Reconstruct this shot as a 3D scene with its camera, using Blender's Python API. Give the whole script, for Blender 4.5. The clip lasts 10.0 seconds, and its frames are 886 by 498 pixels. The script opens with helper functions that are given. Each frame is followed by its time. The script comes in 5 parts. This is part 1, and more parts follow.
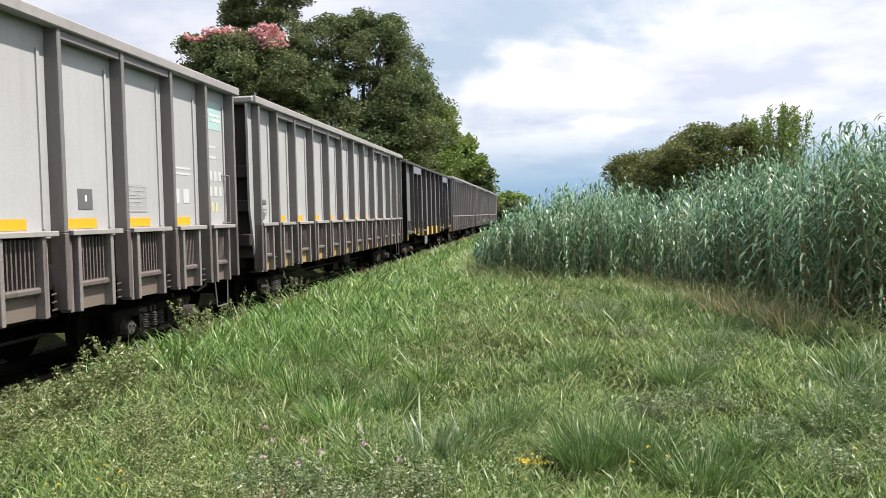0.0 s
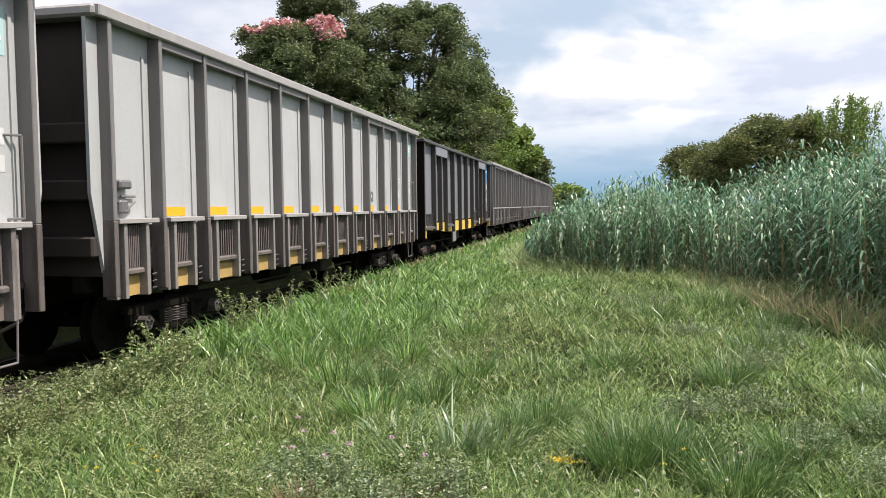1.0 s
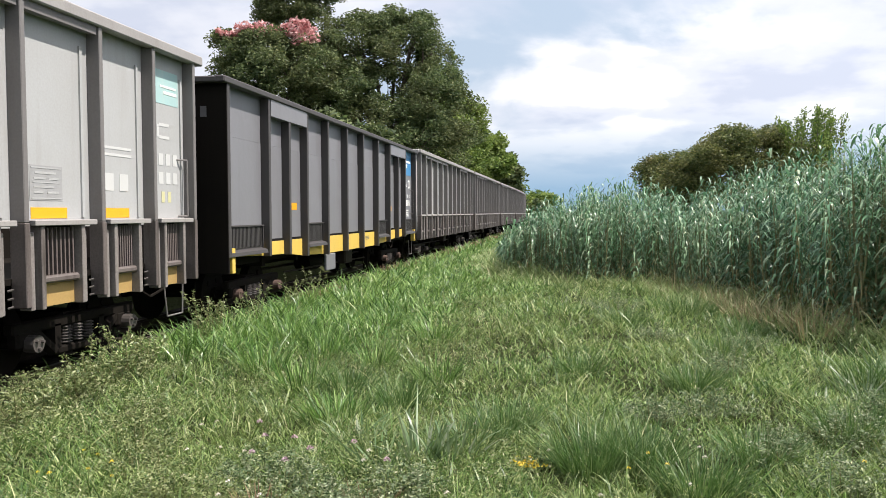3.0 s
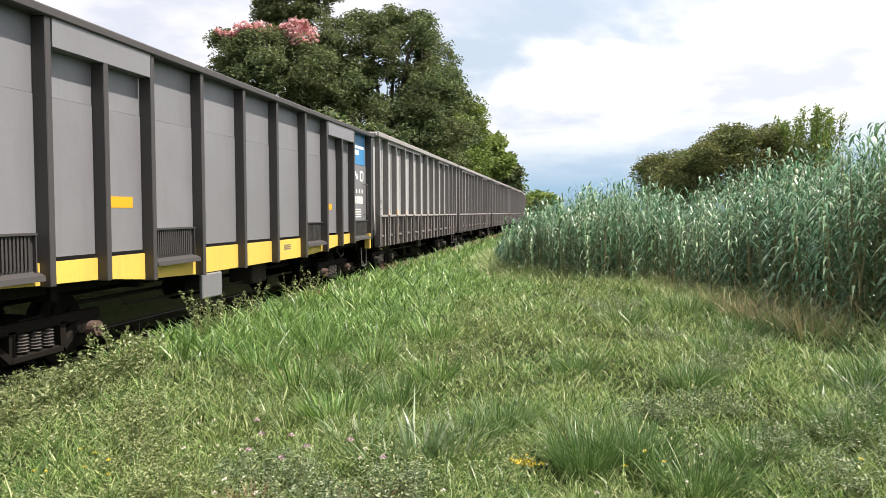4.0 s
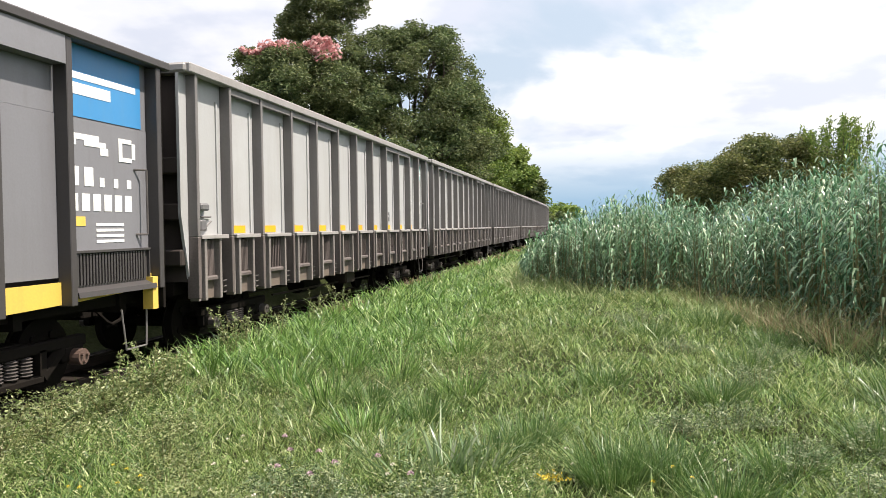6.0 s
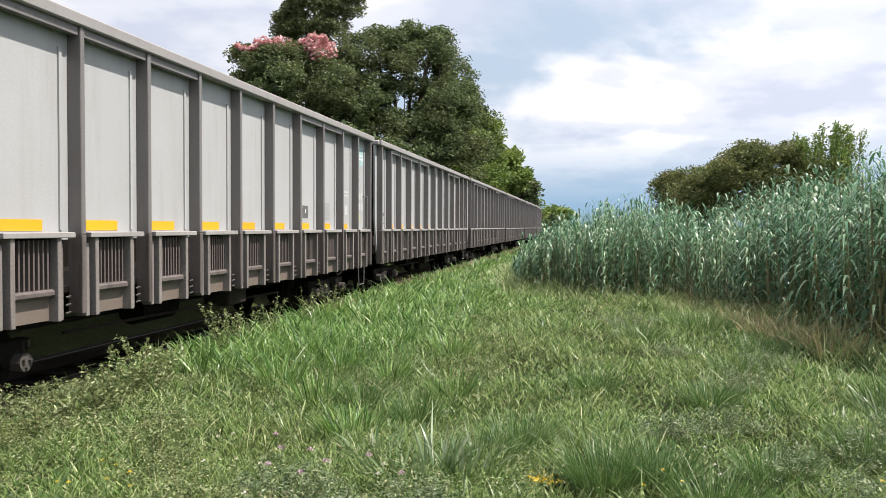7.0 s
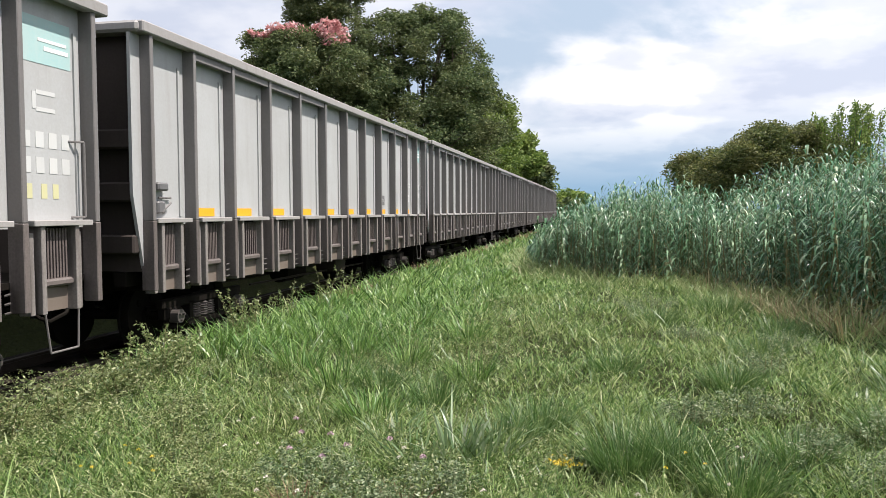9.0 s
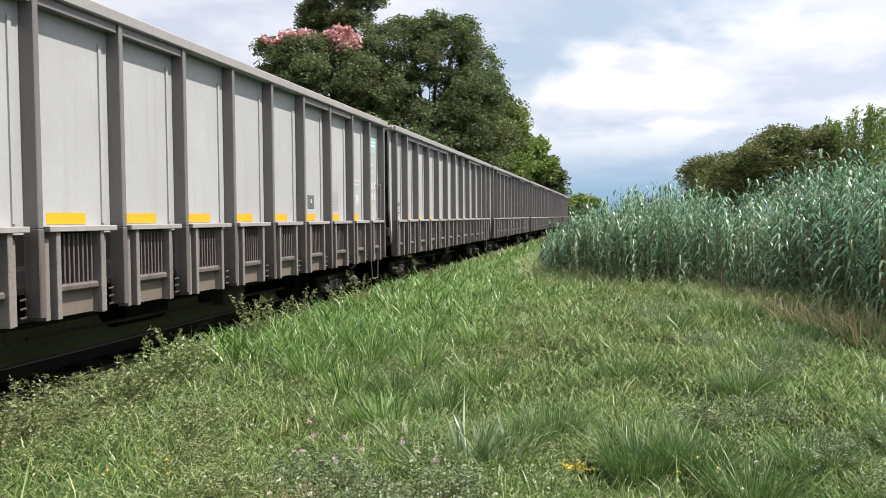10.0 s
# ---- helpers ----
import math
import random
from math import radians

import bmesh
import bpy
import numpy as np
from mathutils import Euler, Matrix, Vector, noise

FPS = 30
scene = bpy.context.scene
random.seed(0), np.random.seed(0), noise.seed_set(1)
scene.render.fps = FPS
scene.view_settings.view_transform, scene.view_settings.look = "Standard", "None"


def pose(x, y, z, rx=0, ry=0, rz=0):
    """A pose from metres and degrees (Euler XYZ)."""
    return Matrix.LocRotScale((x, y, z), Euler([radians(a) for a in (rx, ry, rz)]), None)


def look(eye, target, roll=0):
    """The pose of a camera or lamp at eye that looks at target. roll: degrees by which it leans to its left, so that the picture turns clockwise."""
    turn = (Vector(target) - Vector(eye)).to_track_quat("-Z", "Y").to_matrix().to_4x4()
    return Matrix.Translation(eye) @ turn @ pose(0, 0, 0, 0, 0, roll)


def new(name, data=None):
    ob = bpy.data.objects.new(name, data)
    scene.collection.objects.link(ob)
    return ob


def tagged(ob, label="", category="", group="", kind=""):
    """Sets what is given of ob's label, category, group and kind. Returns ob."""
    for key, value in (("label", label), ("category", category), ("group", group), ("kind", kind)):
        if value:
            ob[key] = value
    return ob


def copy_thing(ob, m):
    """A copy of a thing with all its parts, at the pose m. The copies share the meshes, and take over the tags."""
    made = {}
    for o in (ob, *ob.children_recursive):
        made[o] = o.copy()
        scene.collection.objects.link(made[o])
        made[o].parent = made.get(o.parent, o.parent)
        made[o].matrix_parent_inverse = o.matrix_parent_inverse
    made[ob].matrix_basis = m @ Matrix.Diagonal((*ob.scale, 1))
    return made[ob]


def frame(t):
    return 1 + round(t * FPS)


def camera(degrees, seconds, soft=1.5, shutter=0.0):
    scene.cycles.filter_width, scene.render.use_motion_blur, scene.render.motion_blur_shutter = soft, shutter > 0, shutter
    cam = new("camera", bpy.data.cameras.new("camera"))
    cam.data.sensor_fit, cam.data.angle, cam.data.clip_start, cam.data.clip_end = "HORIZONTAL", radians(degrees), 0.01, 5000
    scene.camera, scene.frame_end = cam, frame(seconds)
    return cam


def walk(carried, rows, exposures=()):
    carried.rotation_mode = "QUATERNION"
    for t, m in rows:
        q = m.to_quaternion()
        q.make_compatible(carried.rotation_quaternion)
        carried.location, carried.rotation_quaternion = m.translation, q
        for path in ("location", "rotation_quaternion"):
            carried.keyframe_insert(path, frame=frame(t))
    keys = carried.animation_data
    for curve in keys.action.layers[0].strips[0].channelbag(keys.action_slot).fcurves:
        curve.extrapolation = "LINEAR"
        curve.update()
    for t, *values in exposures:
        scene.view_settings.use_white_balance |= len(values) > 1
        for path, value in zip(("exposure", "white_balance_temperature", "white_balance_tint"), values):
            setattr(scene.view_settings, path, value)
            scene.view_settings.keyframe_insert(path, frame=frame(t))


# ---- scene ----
cam = camera(58.88, 10.0, soft=0.7)
walk(cam, [
    (0, pose(-0.146, -0.085, 1.561, 87.47, 1.21, 7.15)),
    (0.5, pose(-0.102, -0.048, 1.553, 88.32, 0.64, 8.18)),
    (1, pose(-0.021, -0.018, 1.573, 86.88, 0.62, 11.22)),
    (1.5, pose(0.018, 0.021, 1.557, 88.69, 1.24, 9.73)),
    (2, pose(0.037, 0.008, 1.553, 88.89, 1.35, 9.71)),
    (2.5, pose(0.048, 0.004, 1.549, 87.81, 0.43, 9.08)),
    (3, pose(0.020, 0.036, 1.543, 87.34, 0.09, 9.34)),
    (4.5, pose(0.044, 0.038, 1.531, 87.34, 0.21, 9.34)),
    (5, pose(0.033, 0.030, 1.533, 87.18, 0.72, 10.28)),
    (5.5, pose(0.040, 0.003, 1.549, 88.13, 1.12, 11.10)),
    (7, pose(0.022, 0.001, 1.550, 88.36, -0.27, 10.47)),
    (7.5, pose(0.021, -0.002, 1.548, 87.07, -0.46, 10.72)),
    (8, pose(0.003, 0.005, 1.539, 86.94, -0.82, 11.86)),
    (8.5, pose(0.017, -0.026, 1.546, 86.96, -0.25, 11.73)),
    (9, pose(-0.008, 0.022, 1.540, 87.27, 0.26, 11.50)),
    (9.5, pose(0.006, 0.005, 1.543, 87.92, 0.37, 11.69)),
    (10, pose(-0.006, 0.006, 1.535, 87.66, 0.40, 12.36)),
], exposures=[(0.0, 0.65, 6500, 14), (1.0, 0.63, 6500, 14), (2.0, 0.62, 6500, 14), (3.0, 0.64, 6500, 14), (4.3, 0.84, 6850, 14), (5.6, 0.84, 6850, 14), (7.0, 0.62, 6500, 14), (10.0, 0.60, 6450, 14)])

# ---------------------------------------------------------------- light
SUN_WAY = Vector((0.68, 0.03, 1.12)).normalized()      # towards the sun
world = bpy.data.worlds.new("sky")
scene.world = world
world.use_nodes = True
wn, wl = world.node_tree.nodes, world.node_tree.links
wn.clear()


def wnode(kind, **values):
    n = wn.new(kind)
    for k, v in values.items():
        n.inputs[k].default_value = v
    return n


def wmath(op, a, b, clamp=False):
    n = wn.new("ShaderNodeMath")
    n.operation, n.use_clamp = op, clamp
    for i, v in enumerate((a, b)):
        if isinstance(v, (int, float)):
            n.inputs[i].default_value = v
        else:
            wl.new(v, n.inputs[i])
    return n.outputs[0]


def wramp(fac, stops):
    n = wn.new("ShaderNodeValToRGB")
    n.color_ramp.interpolation = "EASE"
    while len(n.color_ramp.elements) < len(stops):
        n.color_ramp.elements.new(0.5)
    for e, (p, c) in zip(n.color_ramp.elements, stops):
        e.position, e.color = p, (*c, 1)
    wl.new(fac, n.inputs[0])
    return n.outputs[0]


def wmix(fac, a, b):
    n = wn.new("ShaderNodeMix")
    n.data_type = "RGBA"
    for i, v in ((0, fac), (6, a), (7, b)):
        if isinstance(v, tuple):
            n.inputs[i].default_value = (*v, 1)
        else:
            wl.new(v, n.inputs[i])
    return n.outputs[2]


sky = wn.new("ShaderNodeTexSky")
sky.sky_type, sky.sun_disc = "NISHITA", False
sky.sun_elevation = math.asin(SUN_WAY.z)
sky.sun_rotation = math.atan2(SUN_WAY.x, SUN_WAY.y)
coord = wn.new("ShaderNodeTexCoord").outputs["Generated"]
sep = wn.new("ShaderNodeSeparateXYZ")
wl.new(coord, sep.inputs[0])
rise = wmath("MAXIMUM", sep.outputs[2], 0.0)
low = wmath("ADD", rise, 0.22)
flat = wn.new("ShaderNodeCombineXYZ")
wl.new(wmath("DIVIDE", sep.outputs[0], low), flat.inputs[0])
wl.new(wmath("DIVIDE", sep.outputs[1], low), flat.inputs[1])
flat.inputs[2].default_value = 3.7
big = wnode("ShaderNodeTexNoise", Scale=1.15, Detail=7.0, Roughness=0.52, Distortion=0.25)
wl.new(flat.outputs[0], big.inputs["Vector"])
shade = wnode("ShaderNodeTexNoise", Scale=2.1, Detail=6.0, Roughness=0.5)
wl.new(flat.outputs[0], shade.inputs["Vector"])
cover = wramp(big.outputs["Fac"], [(0.30, (0, 0, 0)), (0.46, (1, 1, 1))])
cloud = wramp(shade.outputs["Fac"], [(0.36, (10.0, 11.0, 12.8)), (0.47, (12.4, 13.1, 14.2)), (0.60, (16.6, 16.6, 16.6))])
# clouds on the sun's side are the brighter ones
toward = wn.new("ShaderNodeVectorMath")
toward.operation = "DOT_PRODUCT"
wl.new(coord, toward.inputs[0])
toward.inputs[1].default_value = SUN_WAY
glow = wmath("ADD", wmath("MULTIPLY", wmath("ADD", toward.outputs["Value"], 1.0), 0.24), 0.55)
hazed = wn.new("ShaderNodeMix")
hazed.data_type = "RGBA"
hazed.inputs[0].default_value = 0.72
wl.new(sky.outputs[0], hazed.inputs[6])
hazed.inputs[7].default_value = (9.8, 12.0, 14.2, 1)
clouds = wmix(cover, hazed.outputs[2], cloud)
haze_fac = wramp(rise, [(0.02, (0.95, 0.95, 0.95)), (0.14, (0, 0, 0))])
final = wmix(haze_fac, clouds, (4.5, 7.4, 10.2))
back = wnode("ShaderNodeBackground", Strength=0.056)
lit = wn.new("ShaderNodeVectorMath")
lit.operation = "SCALE"
wl.new(final, lit.inputs[0])
wl.new(glow, lit.inputs["Scale"])
wl.new(lit.outputs[0], back.inputs[0])
wout = wn.new("ShaderNodeOutputWorld")
wl.new(back.outputs[0], wout.inputs[0])

sun = new("sun", bpy.data.lights.new("sun", "SUN"))
sun.data.energy, sun.data.angle, sun.data.color = 5.0, radians(0.6), (1.0, 0.95, 0.86)
sun.matrix_world = look((30, 10, 50), Vector((30, 10, 50)) - SUN_WAY)


# ---------------------------------------------------------------- materials
class Mat:
    """A node material with a Principled shader and shortcuts for its pattern."""

    def __init__(self, name, rough=0.6, metal=0.0):
        self.m = bpy.data.materials.new(name)
        self.m.use_nodes = True
        self.n, self.l = self.m.node_tree.nodes, self.m.node_tree.links
        self.p = self.n["Principled BSDF"]
        self.p.inputs["Roughness"].default_value = rough
        self.p.inputs["Metallic"].default_value = metal
        self.obj = self.n.new("ShaderNodeTexCoord").outputs["Object"]
        self.geo = self.n.new("ShaderNodeNewGeometry")

    def noise(self, scale, detail=4.0, stretch=(1, 1, 1), where=None, rough=0.55):
        mp = self.n.new("ShaderNodeMapping")
        mp.inputs["Scale"].default_value = stretch
        self.l.new(where if where is not None else self.obj, mp.inputs[0])
        t = self.n.new("ShaderNodeTexNoise")
        t.inputs["Scale"].default_value, t.inputs["Detail"].default_value = scale, detail
        t.inputs["Roughness"].default_value = rough
        self.l.new(mp.outputs[0], t.inputs["Vector"])
        return t.outputs["Fac"]

    def ramp(self, fac, stops):
        r = self.n.new("ShaderNodeValToRGB")
        while len(r.color_ramp.elements) < len(stops):
            r.color_ramp.elements.new(0.5)
        for e, (p, c) in zip(r.color_ramp.elements, stops):
            e.position, e.color = p, (*(c if isinstance(c, tuple) else (c, c, c)), 1)
        self.l.new(fac, r.inputs[0])
        return r.outputs[0]

    def mix(self, fac, a, b, how="MIX"):
        x = self.n.new("ShaderNodeMix")
        x.data_type, x.blend_type = "RGBA", how
        for i, v in ((0, fac), (6, a), (7, b)):
            if isinstance(v, tuple):
                x.inputs[i].default_value = (*v, 1)
            elif isinstance(v, (int, float)):
                x.inputs[i].default_value = v
            else:
                self.l.new(v, x.inputs[i])
        return x.outputs[2]

    def colour(self, c):
        if isinstance(c, tuple):
            self.p.inputs["Base Color"].default_value = (*c, 1)
        else:
            self.l.new(c, self.p.inputs["Base Color"])
        return self

    def bump(self, height, strength=0.3, distance=0.01):
        b = self.n.new("ShaderNodeBump")
        b.inputs["Strength"].default_value, b.inputs["Distance"].default_value = strength, distance
        self.l.new(height, b.inputs["Height"])
        self.l.new(b.outputs[0], self.p.inputs["Normal"])
        return self

    def see_through(self, colour, share):
        """Light that passes through a leaf."""
        t = self.n.new("ShaderNodeBsdfTranslucent")
        self.l.new(colour, t.inputs[0]) if not isinstance(colour, tuple) else None
        x = self.n.new("ShaderNodeMixShader")
        x.inputs[0].default_value = share
        self.l.new(self.p.outputs[0], x.inputs[1])
        self.l.new(t.outputs[0], x.inputs[2])
        self.l.new(x.outputs[0], self.n["Material Output"].inputs[0])
        return self


def paint(name, base, dirt, amount=0.5, rough=0.55, streak=0.5):
    """Weathered paint: broad fading, streaks that run down, fine grime."""
    m = Mat(name, rough)
    info = m.n.new("ShaderNodeObjectInfo")
    shift = m.n.new("ShaderNodeVectorMath")
    shift.operation = "ADD"
    spread = m.n.new("ShaderNodeVectorMath")
    spread.operation = "SCALE"
    spread.inputs[0].default_value = (37, 51, 23)
    m.l.new(info.outputs["Random"], spread.inputs["Scale"])
    m.l.new(m.obj, shift.inputs[0])
    m.l.new(spread.outputs[0], shift.inputs[1])
    where = shift.outputs[0]
    fade = m.ramp(m.noise(1.1, 5, where=where), [(0.35, 0.0), (0.68, 1.0)])
    runs = m.ramp(m.noise(7.0, 6, (1, 1, 0.09), where), [(0.52, 0.0), (0.75, 1.0)])
    fine = m.ramp(m.noise(42.0, 5, where=where), [(0.3, 0.0), (0.8, 1.0)])
    vary = m.mix(info.outputs["Random"], tuple(v * 0.93 for v in base), tuple(min(1, v * 1.05) for v in base))
    c = m.mix(fade, vary, tuple(b * 0.82 + d * 0.18 for b, d in zip(base, dirt)))
    part_runs = m.n.new("ShaderNodeMath")
    part_runs.operation = "MULTIPLY"
    part_runs.inputs[1].default_value = amount * streak
    m.l.new(runs, part_runs.inputs[0])
    c = m.mix(part_runs.outputs[0], c, dirt)
    part_fine = m.n.new("ShaderNodeMath")
    part_fine.operation = "MULTIPLY"
    part_fine.inputs[1].default_value = amount * 0.5
    m.l.new(fine, part_fine.inputs[0])
    c = m.mix(part_fine.outputs[0], c, dirt)
    m.colour(c).bump(m.noise(3.0, 4, where=where), 0.25, 0.02)
    return m.m


M_CREAM = paint("cream_paint", (0.40, 0.41, 0.415), (0.235, 0.21, 0.185), 0.45)
M_POST = paint("grimy_post_paint", (0.168, 0.160, 0.157), (0.075, 0.06, 0.052), 0.55)
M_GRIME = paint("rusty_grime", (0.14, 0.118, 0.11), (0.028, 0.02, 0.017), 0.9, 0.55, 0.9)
M_CHORD = paint("grey_chord_paint", (0.30, 0.288, 0.28), (0.12, 0.10, 0.088), 0.5)
M_STUD = paint("scuffed_brown_paint", (0.25, 0.227, 0.213), (0.045, 0.033, 0.028), 0.9, 0.55, 0.95)
M_LEDGE = paint("scuffed_ledge_paint", (0.33, 0.315, 0.305), (0.12, 0.10, 0.088), 0.6)
M_LOWER = paint("brown_grime", (0.145, 0.122, 0.115), (0.04, 0.03, 0.027), 0.75)
# end walls and their ribs: far darker than the cream sides
M_END = paint("dark_end_paint", (0.06, 0.05, 0.046), (0.03, 0.025, 0.022), 0.6)
M_DUST = paint("dusty_skirt", (0.165, 0.135, 0.115), (0.12, 0.09, 0.065), 0.6)
M_OCHRE = paint("ochre_skirt", (0.43, 0.285, 0.10), (0.16, 0.11, 0.06), 0.55)
M_YELLOW = paint("yellow_mark", (0.76, 0.345, 0.004), (0.58, 0.30, 0.05), 0.3, 0.5)
M_YELLOW_BAND = paint("yellow_band", (0.70, 0.49, 0.09), (0.28, 0.2, 0.08), 0.45, 0.5)
M_GREY = paint("graphite_paint", (0.185, 0.188, 0.204), (0.11, 0.10, 0.10), 0.4, 0.45)
M_DARK_POST = paint("dark_post_paint", (0.05, 0.046, 0.046), (0.026, 0.021, 0.019), 0.5)
# grime colour taken down to near-black to include the shade under the wagons
M_BLACK = paint("shaded_undercarriage_grime", (0.010, 0.009, 0.008), (0.022, 0.017, 0.013), 0.6, 0.75)
M_STEEL = paint("worn_steel", (0.085, 0.078, 0.074), (0.05, 0.035, 0.028), 0.6, 0.4)
# steel darkened to carry the shade beneath the wagons
M_RAIL = paint("dark_rail_steel", (0.045, 0.037, 0.032), (0.02, 0.015, 0.012), 0.5, 0.55)
M_RUST = paint("rusty_cap", (0.105, 0.065, 0.05), (0.04, 0.03, 0.025), 0.6, 0.8)
M_BLUE = paint("blue_sign", (0.03, 0.22, 0.48), (0.10, 0.22, 0.34), 0.3, 0.45)
M_TEAL = paint("faded_teal_sign", (0.30, 0.50, 0.50), (0.50, 0.50, 0.47), 0.6, 0.5)
M_WHITE = paint("white_marking", (0.78, 0.78, 0.76), (0.45, 0.43, 0.40), 0.4, 0.5)
M_PALE = paint("pale_marking", (0.50, 0.51, 0.51), (0.58, 0.56, 0.52), 0.5, 0.5)
M_STRAW = paint("faded_yellow_stencil", (0.52, 0.50, 0.26), (0.45, 0.44, 0.36), 0.6, 0.5)
M_DATA = paint("grey_data_panel", (0.32, 0.325, 0.33), (0.22, 0.21, 0.20), 0.5, 0.5)
M_PLATE = paint("dark_plate", (0.10, 0.10, 0.105), (0.2, 0.19, 0.18), 0.4, 0.5)


def leaf(name, stops, share=0.3, rough=0.5, patch=0.4, patch_colour=(0.2, 0.18, 0.05), patch_scale=0.5):
    """Leaves: each its own shade, drifting in patches."""
    m = Mat(name, rough)
    c = m.ramp(m.geo.outputs["Random Per Island"], stops)
    where = m.ramp(m.noise(patch_scale, 5), [(0.42, 0.0), (0.72, 1.0)])
    k = m.n.new("ShaderNodeMath")
    k.operation = "MULTIPLY"
    k.inputs[1].default_value = patch
    m.l.new(where, k.inputs[0])
    c = m.mix(k.outputs[0], c, patch_colour)
    m.colour(c)
    m.see_through(c, share)
    return m.m


M_GRASS = leaf("meadow_grass", [(0.0, (0.017, 0.058, 0.012)), (0.35, (0.085, 0.175, 0.033)), (0.7, (0.20, 0.30, 0.083)), (0.92, (0.33, 0.40, 0.16)), (1.0, (0.53, 0.53, 0.31))], 0.32, 0.4, 0.35, (0.215, 0.235, 0.075), 0.7)
M_LUSH = leaf("lush_grass", [(0.0, (0.018, 0.064, 0.012)), (0.4, (0.08, 0.185, 0.034)), (0.8, (0.20, 0.335, 0.085)), (0.95, (0.32, 0.44, 0.16)), (1.0, (0.5, 0.55, 0.31))], 0.32, 0.36, 0.3, (0.195, 0.26, 0.065), 0.8)
M_TUFT = leaf("blue_green_tuft", [(0.0, (0.03, 0.085, 0.018)), (0.65, (0.085, 0.17, 0.042)), (1.0, (0.23, 0.29, 0.12))], 0.35, 0.4, 0.2, (0.16, 0.20, 0.06), 0.5)
M_BROAD = leaf("broad_blade", [(0.0, (0.072, 0.138, 0.052)), (0.6, (0.171, 0.249, 0.112)), (1.0, (0.405, 0.447, 0.327))], 0.3, 0.35, 0.2, (0.180, 0.241, 0.103), 0.8)
M_WEED = leaf("weed_leaf", [(0.0, (0.036, 0.083, 0.02)), (0.55, (0.165, 0.215, 0.072)), (0.9, (0.32, 0.36, 0.17)), (1.0, (0.45, 0.45, 0.29))], 0.28, 0.45, 0.45, (0.26, 0.235, 0.105), 1.2)
M_DRY = leaf("dry_grass", [(0.0, (0.20, 0.165, 0.08)), (1.0, (0.40, 0.35, 0.20))], 0.3, 0.6, 0.3, (0.24, 0.20, 0.09), 1.5)
M_ROUGH = leaf("rough_grass", [(0.0, (0.09, 0.15, 0.045)), (0.5, (0.22, 0.31, 0.11)), (0.85, (0.36, 0.42, 0.19)), (1.0, (0.55, 0.52, 0.32))], 0.38, 0.45, 0.35, (0.26, 0.31, 0.11), 0.9)
M_BROWN = leaf("brown_weed", [(0.0, (0.117, 0.065, 0.034)), (0.6, (0.216, 0.129, 0.073)), (1.0, (0.306, 0.241, 0.138))], 0.25, 0.55, 0.3, (0.144, 0.146, 0.052), 1.2)
M_REED = leaf("cane_leaf", [(0.0, (0.022, 0.07, 0.036)), (0.45, (0.06, 0.165, 0.085)), (0.75, (0.14, 0.29, 0.165)), (0.93, (0.32, 0.45, 0.29)), (1.0, (0.5, 0.56, 0.4))], 0.3, 0.33, 0.35, (0.19, 0.25, 0.09), 0.35)
M_STALK = leaf("cane_stalk", [(0.0, (0.090, 0.103, 0.039)), (1.0, (0.216, 0.189, 0.086))], 0.1, 0.5, 0.3, (0.180, 0.112, 0.060))
M_DARKTREE = leaf("dark_leaf", [(0.0, (0.04, 0.068, 0.027)), (0.6, (0.102, 0.152, 0.052)), (1.0, (0.195, 0.225, 0.09))], 0.36, 0.7, 0.4, (0.18, 0.155, 0.063), 0.35)
M_MIDTREE = leaf("mid_green_leaf", [(0.0, (0.07, 0.125, 0.024)), (0.6, (0.15, 0.235, 0.044)), (1.0, (0.27, 0.34, 0.085))], 0.4, 0.6, 0.35, (0.26, 0.265, 0.06), 0.3)
M_OLIVE = leaf("olive_leaf", [(0.0, (0.036, 0.06, 0.018)), (0.6, (0.108, 0.15, 0.042)), (1.0, (0.25, 0.26, 0.085))], 0.34, 0.6, 0.5, (0.20, 0.145, 0.05), 0.7)
M_GUM = leaf("gum_leaf", [(0.0, (0.061, 0.093, 0.035)), (0.7, (0.134, 0.162, 0.058)), (1.0, (0.243, 0.255, 0.116))], 0.3, 0.42, 0.3, (0.158, 0.162, 0.058), 0.3)
M_PINK = leaf("pink_blossom", [(0.0, (0.52, 0.21, 0.22)), (0.6, (0.66, 0.34, 0.34)), (1.0, (0.76, 0.55, 0.52))], 0.3, 0.5, 0.2, (0.450, 0.301, 0.258))
M_GREYLEAF = leaf("grey_weed_leaf", [(0.0, (0.04, 0.085, 0.03)), (0.5, (0.13, 0.195, 0.085)), (0.9, (0.3, 0.35, 0.2)), (1.0, (0.42, 0.45, 0.31))], 0.28, 0.48, 0.35, (0.2, 0.19, 0.11), 2.0)
M_MAUVE = leaf("mauve_flower", [(0.0, (0.33, 0.17, 0.26)), (1.0, (0.5, 0.38, 0.42))], 0.2, 0.6, 0.3, (0.4, 0.3, 0.33), 0.5)
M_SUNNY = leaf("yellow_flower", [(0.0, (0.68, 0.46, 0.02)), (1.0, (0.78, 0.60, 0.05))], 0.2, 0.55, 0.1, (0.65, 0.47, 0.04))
M_CLOVER = leaf("whitish_flower", [(0.0, (0.495, 0.430, 0.361)), (1.0, (0.675, 0.628, 0.568))], 0.2, 0.6, 0.1, (0.540, 0.430, 0.344))

